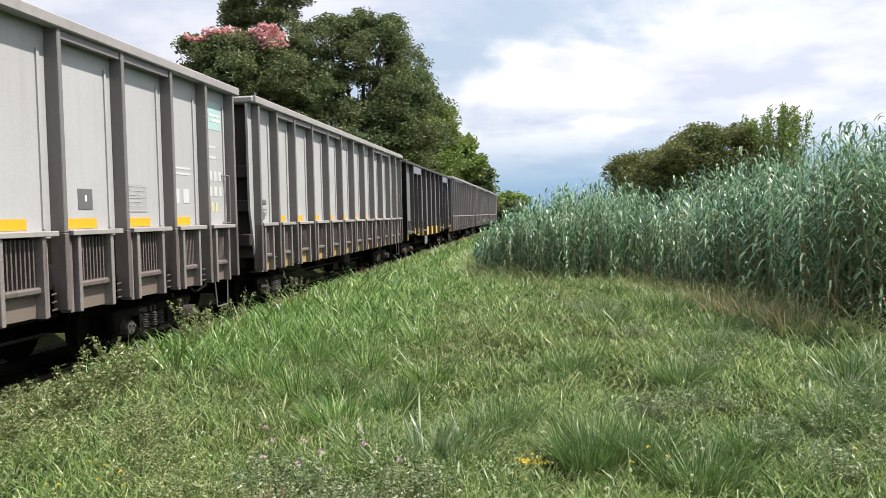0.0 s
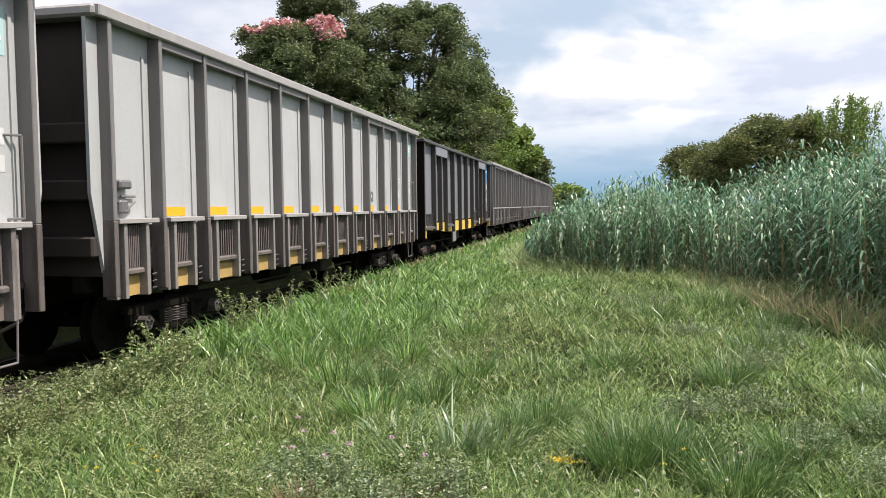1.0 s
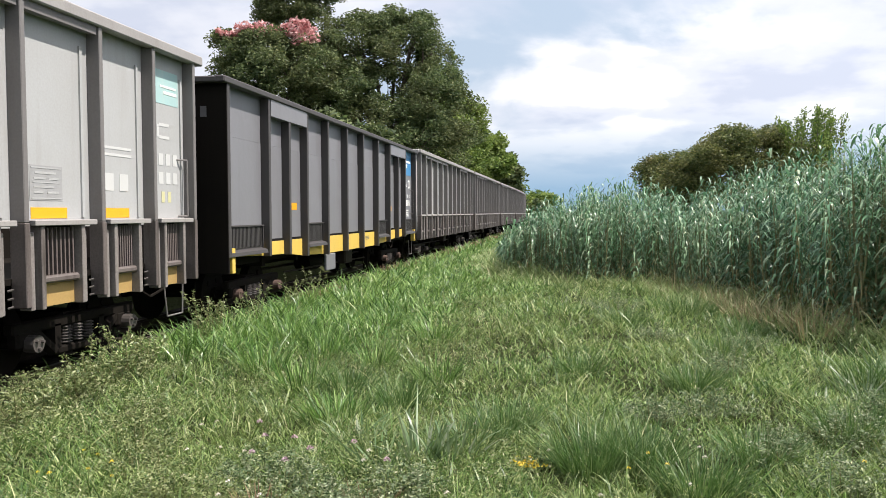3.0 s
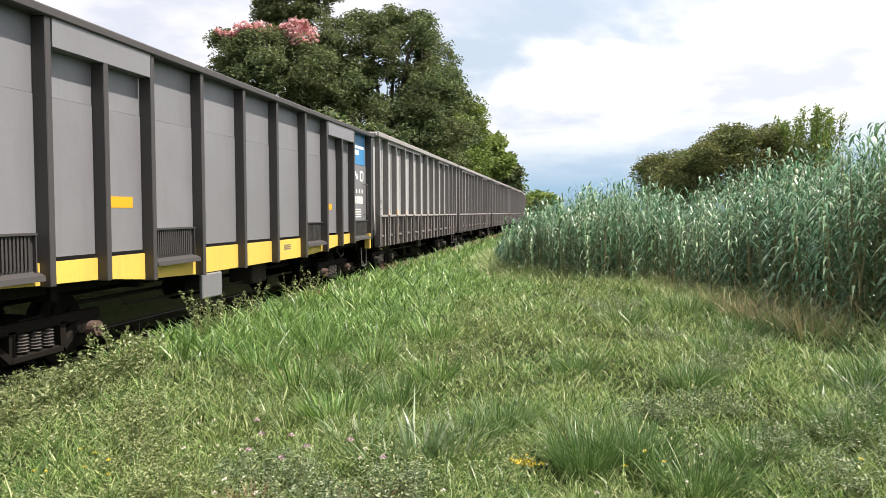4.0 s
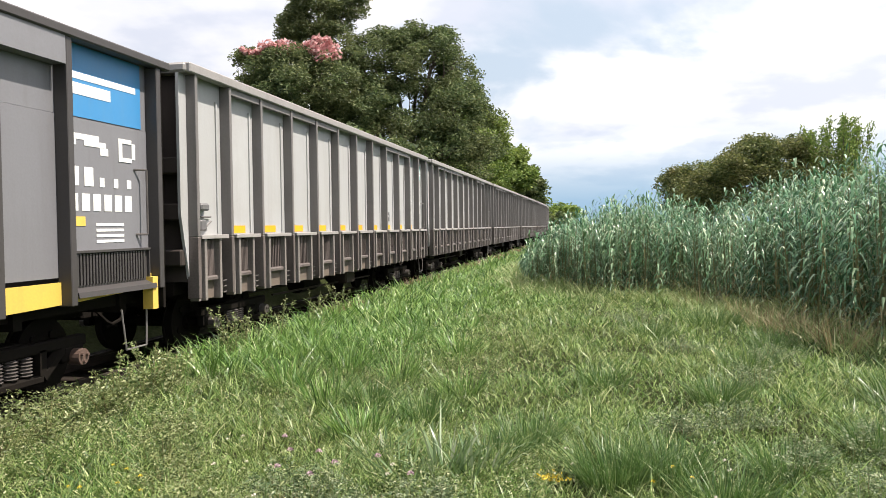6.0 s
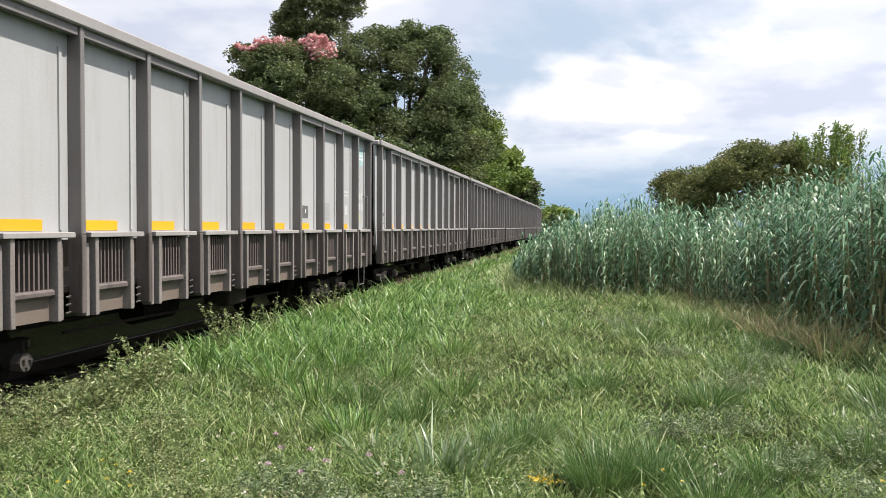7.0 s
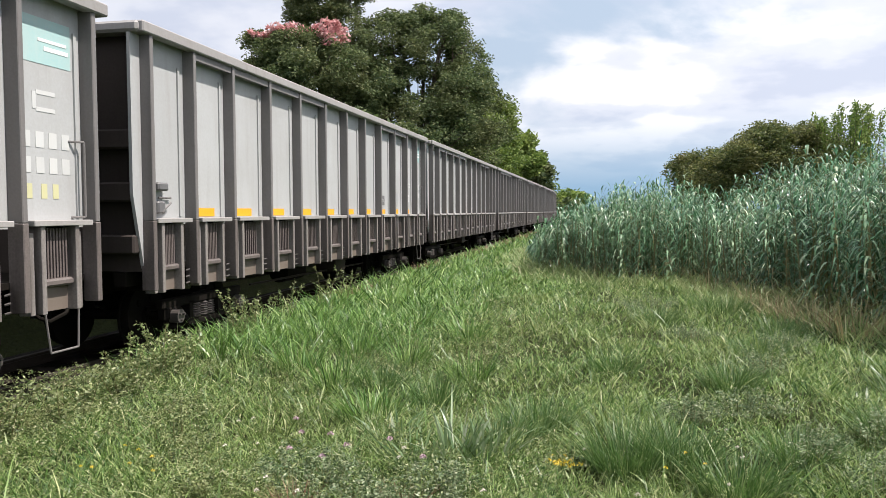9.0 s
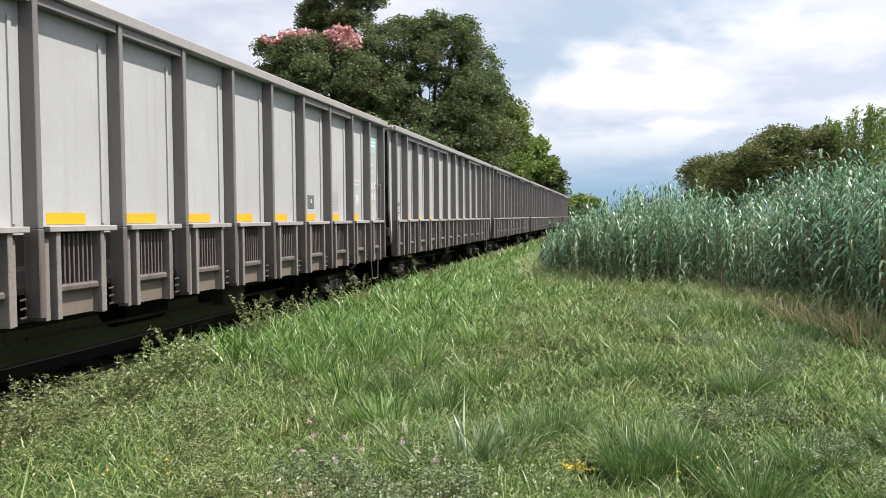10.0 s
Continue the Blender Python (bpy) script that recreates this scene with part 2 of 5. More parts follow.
bark = Mat("bark", 0.85)
bark.colour(bark.ramp(bark.noise(9, 6, (1, 1, 0.2)), [(0.3, (0.05, 0.04, 0.03)), (0.7, (0.16, 0.13, 0.10))])).bump(bark.noise(14, 5, (1, 1, 0.2)), 0.8, 0.05)
M_BARK = bark.m
soil = Mat("turf_soil", 0.95)
turf = soil.ramp(soil.noise(0.6, 6), [(0.3, (0.026, 0.034, 0.012)), (0.55, (0.042, 0.052, 0.018)), (0.75, (0.07, 0.066, 0.032))])
turf = soil.mix(soil.ramp(soil.noise(14, 6), [(0.35, 0.0), (0.75, 0.8)]), turf, (0.022, 0.026, 0.011))
soil.colour(turf).bump(soil.noise(20, 6), 0.9, 0.08)
M_SOIL = soil.m
# ballast and sleepers: the train's shade is put into their near-black colour
stone = Mat("shade_dark_ballast", 0.9)
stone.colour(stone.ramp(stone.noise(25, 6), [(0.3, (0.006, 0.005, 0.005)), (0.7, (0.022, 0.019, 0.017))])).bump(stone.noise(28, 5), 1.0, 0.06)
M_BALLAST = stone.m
timber = Mat("shade_dark_timber", 0.9)
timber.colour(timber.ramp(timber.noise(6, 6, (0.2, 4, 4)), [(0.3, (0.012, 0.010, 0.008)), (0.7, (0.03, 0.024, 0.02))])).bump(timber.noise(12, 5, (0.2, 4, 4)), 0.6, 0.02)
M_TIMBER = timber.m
# underside black, ballast, old timber and the like: gloss cut to deepen the shade
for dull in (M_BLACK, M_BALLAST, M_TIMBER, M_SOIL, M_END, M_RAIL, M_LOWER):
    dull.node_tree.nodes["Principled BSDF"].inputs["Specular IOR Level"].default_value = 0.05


# ---------------------------------------------------------------- mesh helpers
def box(bm, x0, x1, y0, y1, z0, z1, bevel=0.0):
    r = bmesh.ops.create_cube(bm, size=1)
    bmesh.ops.scale(bm, vec=(x1 - x0, y1 - y0, z1 - z0), verts=r["verts"])
    bmesh.ops.translate(bm, vec=((x0 + x1) / 2, (y0 + y1) / 2, (z0 + z1) / 2), verts=r["verts"])
    if bevel:
        edges = list({e for v in r["verts"] for e in v.link_edges})
        bmesh.ops.bevel(bm, geom=edges, offset=bevel, segments=1, affect="EDGES")
    return bm


def boxes(*rows, bevel=0.0):
    bm = bmesh.new()
    for r in rows:
        box(bm, *r, bevel=bevel)
    return bm


def drum(bm, centre, radius, half, axis="x", seg=20, r2=None):
    turn = {"x": Matrix.Rotation(radians(90), 4, "Y"), "y": Matrix.Rotation(radians(90), 4, "X"), "z": Matrix()}[axis]
    bmesh.ops.create_cone(bm, cap_ends=True, segments=seg, radius1=radius, radius2=radius if r2 is None else r2, depth=2 * half, matrix=Matrix.Translation(centre) @ turn)
    return bm


def rod(bm, a, b, r, seg=6, r2=None):
    a, b = Vector(a), Vector(b)
    turn = (b - a).to_track_quat("Z", "Y").to_matrix().to_4x4()
    bmesh.ops.create_cone(bm, cap_ends=True, segments=seg, radius1=r, radius2=r if r2 is None else r2, depth=(b - a).length, matrix=Matrix.Translation((a + b) / 2) @ turn)
    return bm


def prism(profile, y0, y1):
    """A profile of (x, z) drawn out along y."""
    bm = bmesh.new()
    a = [bm.verts.new((x, y0, z)) for x, z in profile]
    c = [bm.verts.new((x, y1, z)) for x, z in profile]
    n = len(profile)
    bm.faces.new(a)
    bm.faces.new(c)
    for k in range(n):
        bm.faces.new((a[k], a[(k + 1) % n], c[(k + 1) % n], c[k]))
    bmesh.ops.recalc_face_normals(bm, faces=bm.faces)
    return bm


def mesh_of(name, bm, material):
    me = bpy.data.meshes.new(name)
    bm.to_mesh(me)
    bm.free()
    me.materials.append(material)
    return me


def part(name, bm, material, parent, label=""):
    """A bmesh, or a mesh that alike pieces share, as one object under its thing."""
    me = bm if isinstance(bm, bpy.types.Mesh) else mesh_of(name, bm, material)
    ob = new(name, me)
    ob.parent = parent
    return tagged(ob, label)


def placed(ob, x, y, z):
    ob.location = (x, y, z)
    return ob


def array_mesh(name, verts, quads, tris, material, smooth=True):
    me = bpy.data.meshes.new(name)
    nq, nt = len(quads), len(tris)
    me.vertices.add(len(verts))
    me.vertices.foreach_set("co", np.ascontiguousarray(verts, dtype=np.float32).ravel())
    me.loops.add(nq * 4 + nt * 3)
    me.loops.foreach_set("vertex_index", np.concatenate([quads.ravel(), tris.ravel()]).astype(np.int32))
    me.polygons.add(nq + nt)
    me.polygons.foreach_set("loop_start", np.concatenate([np.arange(nq) * 4, nq * 4 + np.arange(nt) * 3]).astype(np.int32))
    me.update(calc_edges=True)
    if smooth:
        me.polygons.foreach_set("use_smooth", np.ones(nq + nt, dtype=bool))
    me.materials.append(material)
    return me


def strips(base, az, length, width, out, up, droop, segs, twist=None):
    """Leaf blades as tapered strips that rise and bend over. All inputs are arrays over the blades."""
    n = len(base)
    way = np.stack([np.cos(az), np.sin(az), np.zeros(n)], 1)
    tw = az + math.pi / 2 if twist is None else twist
    side = np.stack([np.cos(tw), np.sin(tw), np.zeros(n)], 1)
    rows = []
    for i in range(segs + 1):
        s = i / segs
        mid = base + way * (length * out * s)[:, None]
        mid = mid + np.array([0, 0, 1.0]) * (length * (up * s - droop * s * s))[:, None]
        w = width * (1.0 - s) ** 0.6 * (0.55 + 0.9 * min(s * 3, 1.0)) * 0.5
        if i < segs:
            rows += [mid - side * w[:, None], mid + side * w[:, None]]
        else:
            rows.append(mid)
    k = len(rows)
    verts = np.stack(rows, 1).reshape(-1, 3)
    first = np.arange(n)[:, None] * k
    quads = [first + np.array([[2 * i, 2 * i + 1, 2 * i + 3, 2 * i + 2]]) for i in range(segs - 1)]
    quads = np.concatenate(quads) if quads else np.zeros((0, 4), int)
    tris = first + np.array([[2 * segs - 2, 2 * segs - 1, 2 * segs]])
    return verts, quads, tris


def merged(pieces):
    vs, qs, ts, at = [], [], [], 0
    for v, q, t in pieces:
        vs.append(v)
        qs.append(q + at)
        ts.append(t + at)
        at += len(v)
    return np.concatenate(vs), np.concatenate(qs), np.concatenate(ts)


def leaves(centres, size, rng, flat=0.5):
    """Small folded leaves, two triangles each, at the centres."""
    n = len(centres)
    a = rng.normal(size=(n, 3))
    a[:, 2] *= flat
    a /= np.linalg.norm(a, axis=1)[:, None]
    b = np.cross(a, rng.normal(size=(n, 3)) * [1, 1, 0.5] + [0, 0, 0.6])
    b /= np.linalg.norm(b, axis=1)[:, None] + 1e-9
    up = np.cross(a, b)
    size = size[:, None]
    v = np.stack([centres - a * size, centres - b * size * 0.42 + up * size * 0.12, centres + a * size, centres + b * size * 0.42 + up * size * 0.12], 1).reshape(-1, 3)
    f = np.arange(n)[:, None] * 4
    return v, np.zeros((0, 4), int), np.concatenate([f + [[0, 1, 2]], f + [[0, 2, 3]]])


# ---------------------------------------------------------------- the ground
FACE = -5.056          # near side of the wagons
HALF = 1.42            # half a wagon's width
MID = FACE - HALF      # the track's middle
RAIL = -0.22           # top of the rails
BEND_AT, BEND = 75.0, 0.00117


def track_x(y):
    """The track: straight past the camera, then bending away to the west."""
    e = np.maximum(0, np.asarray(y, float) - BEND_AT)
    return MID - BEND * e * e


def ground_z(x, y):
    x, y = np.asarray(x, float), np.asarray(y, float)
    d = x - track_x(y)
    # the bank west of the track is added to keep the view under wagons dark
    z = np.interp(d, [-60, -14, -4.6, -3.2, -2.0, -1.75, 1.25, 1.7, 3.4, 5.6, 8.0], [2.4, 2.1, 1.6, 1.1, -0.30, -0.48, -0.48, -0.16, -0.08, 0.0, 0.0])
    near = np.clip(1 - np.hypot(x, y) / 120, 0, 1)
    z = z + near * (0.035 * np.sin(x * 1.3 + 0.6 * np.sin(y * 0.9)) * np.cos(y * 0.8 + 0.5) + 0.02 * np.sin(x * 3.1 + y * 2.3)) * (np.abs(d) > 1.8)
    z = z + np.interp(x - 3.0 - np.maximum(0, 9 - y) * 0.4, [0, 6, 12], [0, 0.35, 0.6]) * (y > 5) * near
    return z


def ground_sheet():
    xs = np.concatenate([[-2500, -900, -300, -120, -60], np.arange(-34, -10, 1.0), np.arange(-10, 12, 0.2), np.arange(12, 30, 1.0), [60, 150, 400, 1000, 2500]])
    ys = np.concatenate([[-2500, -900, -300, -100, -40], np.arange(-20, 0, 2.0), np.arange(0, 36, 0.25), np.arange(36, 180, 2.0), [250, 450, 1000, 2600]])
    gx, gy = np.meshgrid(xs, ys)
    v = np.stack([gx, gy, ground_z(gx, gy)], -1).reshape(-1, 3)
    w = len(xs)
    i = (np.arange(len(ys) - 1)[:, None] * w + np.arange(w - 1)[None, :]).ravel()
    q = np.stack([i, i + 1, i + 1 + w, i + w], 1)
    tagged(new("ground", array_mesh("ground", v, q, np.zeros((0, 3), int), M_SOIL)), "uneven grassy ground sloping to the railway", "ground", kind="structure")


ground_sheet()


def railway():
    ys = np.arange(-30, 190, 2.0)
    cx = track_x(ys)
    prof = [(-1.7, -0.47), (-1.2, -0.40), (1.2, -0.40), (1.4, -0.46)]
    v = np.concatenate([np.stack([cx + dx, ys, np.full(len(ys), z)], 1) for dx, z in prof])
    n = len(ys)
    i = np.arange(n - 1)
    q = np.concatenate([np.stack([k * n + i, (k + 1) * n + i, (k + 1) * n + i + 1, k * n + i + 1], 1) for k in range(3)])
    bed = tagged(new("ballast_bed", array_mesh("ballast_bed", v, q, np.zeros((0, 3), int), M_BALLAST)), "stone ballast darkened for the shade under the train", "ballast", kind="structure")
    for sgn in (-1, 1):
        bm = bmesh.new()
        rings = []
        for y in ys:
            x = float(track_x(y)) + sgn * 0.535
            sec = [(-0.06, -0.36), (0.06, -0.36), (0.015, -0.33), (0.015, -0.26), (0.035, -0.25), (0.035, RAIL), (-0.035, RAIL), (-0.035, -0.25), (-0.015, -0.26), (-0.015, -0.33)]
            rings.append([bm.verts.new((x + a, y, z)) for a, z in sec])
        for r0, r1 in zip(rings, rings[1:]):
            for k in range(10):
                bm.faces.new((r0[k], r0[(k + 1) % 10], r1[(k + 1) % 10], r1[k]))
        part("rail", bm, M_RAIL, bed, "near-black steel rail")
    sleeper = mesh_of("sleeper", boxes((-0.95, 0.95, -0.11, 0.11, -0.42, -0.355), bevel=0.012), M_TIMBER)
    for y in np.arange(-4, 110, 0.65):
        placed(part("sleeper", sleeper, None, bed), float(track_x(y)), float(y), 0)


railway()


# ---------------------------------------------------------------- the train
def bogie_parts(wagon, y, shade):
    """A two-axle bogie; its wheelsets turn."""
    b = new("bogie")
    b.parent = wagon
    b.location = (0, y, RAIL)
    for sgn in (-1, 1):
        bm = bmesh.new()
        x0, x1 = (0.86, 0.98) if sgn > 0 else (-0.98, -0.86)
        box(bm, x0, x1, -1.1, 1.1, 0.52, 0.64, 0.02)
        box(bm, x0, x1, -0.42, 0.42, 0.22, 0.31, 0.02)
        for s in (-1, 1):
            rod(bm, ((x0 + x1) / 2, s * 0.42, 0.27), ((x0 + x1) / 2, s * 0.78, 0.56), 0.07, 6)
            box(bm, x0 - 0.01, x1 + 0.01, s * 0.875 - 0.17, s * 0.875 + 0.17, 0.36, 0.55, 0.03)
            box(bm, x0, x1, s * 0.40 - 0.05, s * 0.40 + 0.05, 0.3, 0.56)
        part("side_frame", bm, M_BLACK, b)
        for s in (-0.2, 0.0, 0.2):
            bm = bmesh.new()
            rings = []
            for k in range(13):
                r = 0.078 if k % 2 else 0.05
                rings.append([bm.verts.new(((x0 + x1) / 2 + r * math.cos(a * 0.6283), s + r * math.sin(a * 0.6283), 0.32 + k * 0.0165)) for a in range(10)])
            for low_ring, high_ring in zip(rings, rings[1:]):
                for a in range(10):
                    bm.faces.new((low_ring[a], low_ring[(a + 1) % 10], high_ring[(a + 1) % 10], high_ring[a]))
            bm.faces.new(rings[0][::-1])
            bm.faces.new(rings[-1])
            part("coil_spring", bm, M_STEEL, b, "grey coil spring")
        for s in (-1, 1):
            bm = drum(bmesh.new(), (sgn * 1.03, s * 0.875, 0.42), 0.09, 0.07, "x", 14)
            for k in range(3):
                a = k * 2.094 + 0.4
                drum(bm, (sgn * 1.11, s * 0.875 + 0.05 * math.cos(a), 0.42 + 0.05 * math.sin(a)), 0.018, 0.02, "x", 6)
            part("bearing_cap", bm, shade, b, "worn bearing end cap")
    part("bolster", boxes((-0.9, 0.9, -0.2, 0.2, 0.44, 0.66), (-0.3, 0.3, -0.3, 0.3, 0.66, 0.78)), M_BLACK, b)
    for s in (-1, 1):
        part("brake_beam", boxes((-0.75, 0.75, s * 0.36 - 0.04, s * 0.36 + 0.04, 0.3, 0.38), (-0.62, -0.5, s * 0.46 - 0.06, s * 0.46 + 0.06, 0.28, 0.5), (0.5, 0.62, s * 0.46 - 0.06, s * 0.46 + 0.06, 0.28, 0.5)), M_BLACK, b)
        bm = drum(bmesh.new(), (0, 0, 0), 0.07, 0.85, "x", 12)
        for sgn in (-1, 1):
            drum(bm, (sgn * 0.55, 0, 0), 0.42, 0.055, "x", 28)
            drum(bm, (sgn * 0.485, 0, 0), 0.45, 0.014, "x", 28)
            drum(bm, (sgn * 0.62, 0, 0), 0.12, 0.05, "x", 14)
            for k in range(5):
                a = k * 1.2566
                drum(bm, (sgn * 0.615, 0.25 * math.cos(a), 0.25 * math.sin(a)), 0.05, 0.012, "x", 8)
        # the wheels' black stands for the shade they run in
        w = part("wheelset", bm, M_BLACK, b, "near-black steel wheelset")
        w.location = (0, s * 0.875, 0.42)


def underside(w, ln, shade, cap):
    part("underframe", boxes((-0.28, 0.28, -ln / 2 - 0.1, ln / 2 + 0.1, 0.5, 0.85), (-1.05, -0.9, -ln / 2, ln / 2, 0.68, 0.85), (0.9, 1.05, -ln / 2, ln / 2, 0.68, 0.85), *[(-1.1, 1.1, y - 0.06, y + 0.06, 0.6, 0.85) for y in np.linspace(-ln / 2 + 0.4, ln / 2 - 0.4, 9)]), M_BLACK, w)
    for s in (-1, 1):
        bm = boxes((-0.11, 0.11, min(s * (ln / 2), s * (ln / 2 + 0.42)), max(s * (ln / 2), s * (ln / 2 + 0.42)), 0.46, 0.66), (-0.2, 0.16, min(s * (ln / 2 + 0.42), s * (ln / 2 + 0.62)), max(s * (ln / 2 + 0.42), s * (ln / 2 + 0.62)), 0.42, 0.70), bevel=0.03)
        part("coupler", bm, M_BLACK, w, "black automatic coupler")
        bm = bmesh.new()
        pts = [(0.4, s * (ln / 2), 0.62), (0.45, s * (ln / 2 + 0.25), 0.40), (0.4, s * (ln / 2 + 0.5), 0.32)]
        for a, b in zip(pts, pts[1:]):
            rod(bm, a, b, 0.022)
        part("brake_hose", bm, M_BLACK, w)
        if s < 0:
            continue
        # corner stirrup of bent bar
        bm = bmesh.new()
        y = s * (ln / 2 - 0.45)
        for a, b in (((1.3, y - 0.28, 0.66), (1.3, y - 0.2, 0.20)), ((1.3, y + 0.22, 0.66), (1.3, y + 0.2, 0.20)), ((1.3, y - 0.2, 0.20), (1.3, y + 0.2, 0.20))):
            rod(bm, a, b, 0.011)
        part("step_stirrup", bm, M_POST, w, "thin bent steel step stirrup")
    bm = drum(bmesh.new(), (0.55, -1.1, 0.42), 0.19, 0.45, "y", 18)
    drum(bm, (0.55, -0.63, 0.42), 0.15, 0.03, "y", 18)
    part("air_reservoir", bm, M_BLACK, w)
    part("brake_valve_box", boxes((0.5, 0.95, 0.5, 1.15, 0.28, 0.62), bevel=0.03), shade, w, "grey brake valve box under the floor")
    bm = rod(bmesh.new(), (0.75, -3.2, 0.35), (0.75, 3.0, 0.30), 0.02)
    rod(bm, (0.3, -4.0, 0.4), (0.3, 4.0, 0.4), 0.03)
    part("brake_rod", bm, M_RAIL, w)
    for s in (-1, 1):
        bogie_parts(w, s * (ln / 2 - 2.0), cap)


SHEET = HALF - 0.155     # side sheets of the cream wagons
DEEP = HALF - 0.15       # and of the dark one


def shell(w, ln, top, floor, mat, end_mat, sheet, ribbed=True):
    """Inner box of an open wagon: floor, two ribbed ends, the far wall."""
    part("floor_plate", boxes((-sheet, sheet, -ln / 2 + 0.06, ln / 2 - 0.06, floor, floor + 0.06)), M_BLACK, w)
    for s in (-1, 1):
        e = s * (ln / 2 - 0.02)
        if not ribbed:
            part("end_wall", boxes((-HALF + 0.012, HALF - 0.012, min(e - s * 0.02, e + s * 0.03), max(e - s * 0.02, e + s * 0.03), 0.62, top - 0.102)), end_mat, w, "dark flush steel end wall")
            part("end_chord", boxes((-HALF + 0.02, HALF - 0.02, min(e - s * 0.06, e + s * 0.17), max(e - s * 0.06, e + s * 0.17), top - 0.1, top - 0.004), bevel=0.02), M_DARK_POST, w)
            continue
        end = part("end_wall", boxes((-sheet, sheet, min(e, e - s * 0.03), max(e, e - s * 0.03), floor, top - 0.08)), end_mat, w, "dark steel end wall")
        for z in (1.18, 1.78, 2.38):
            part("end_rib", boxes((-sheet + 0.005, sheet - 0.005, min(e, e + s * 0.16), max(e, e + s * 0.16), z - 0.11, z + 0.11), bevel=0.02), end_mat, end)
        part("end_chord", boxes((-HALF + 0.02, HALF - 0.02, min(e - s * 0.06, e + s * 0.22), max(e - s * 0.06, e + s * 0.2), top - 0.13, top - 0.004), bevel=0.03), M_CHORD if mat is M_CREAM else M_DARK_POST, w)
        for x in (-sheet, sheet):
            bm = bmesh.new()
            v = [(x - 0.02, e), (x + 0.02, e), (x - 0.02, e + s * 0.19), (x + 0.02, e + s * 0.19)]
            lo = [bm.verts.new((a, b, 1.75 if k > 1 else 0.9)) for k, (a, b) in enumerate(v)]
            hi = [bm.verts.new((a, b, top - 0.1)) for a, b in v]
            for q in ((0, 1, 3, 2),):
                bm.faces.new([lo[k] for k in q])
                bm.faces.new([hi[k] for k in q])
            for a, b in ((0, 1), (1, 3), (3, 2), (2, 0)):
                bm.faces.new((lo[a], lo[b], hi[b], hi[a]))
            bmesh.ops.recalc_face_normals(bm, faces=bm.faces)
            part("corner_gusset", bm, mat, w)


L_WHITE, PITCH = 14.2, 15.17


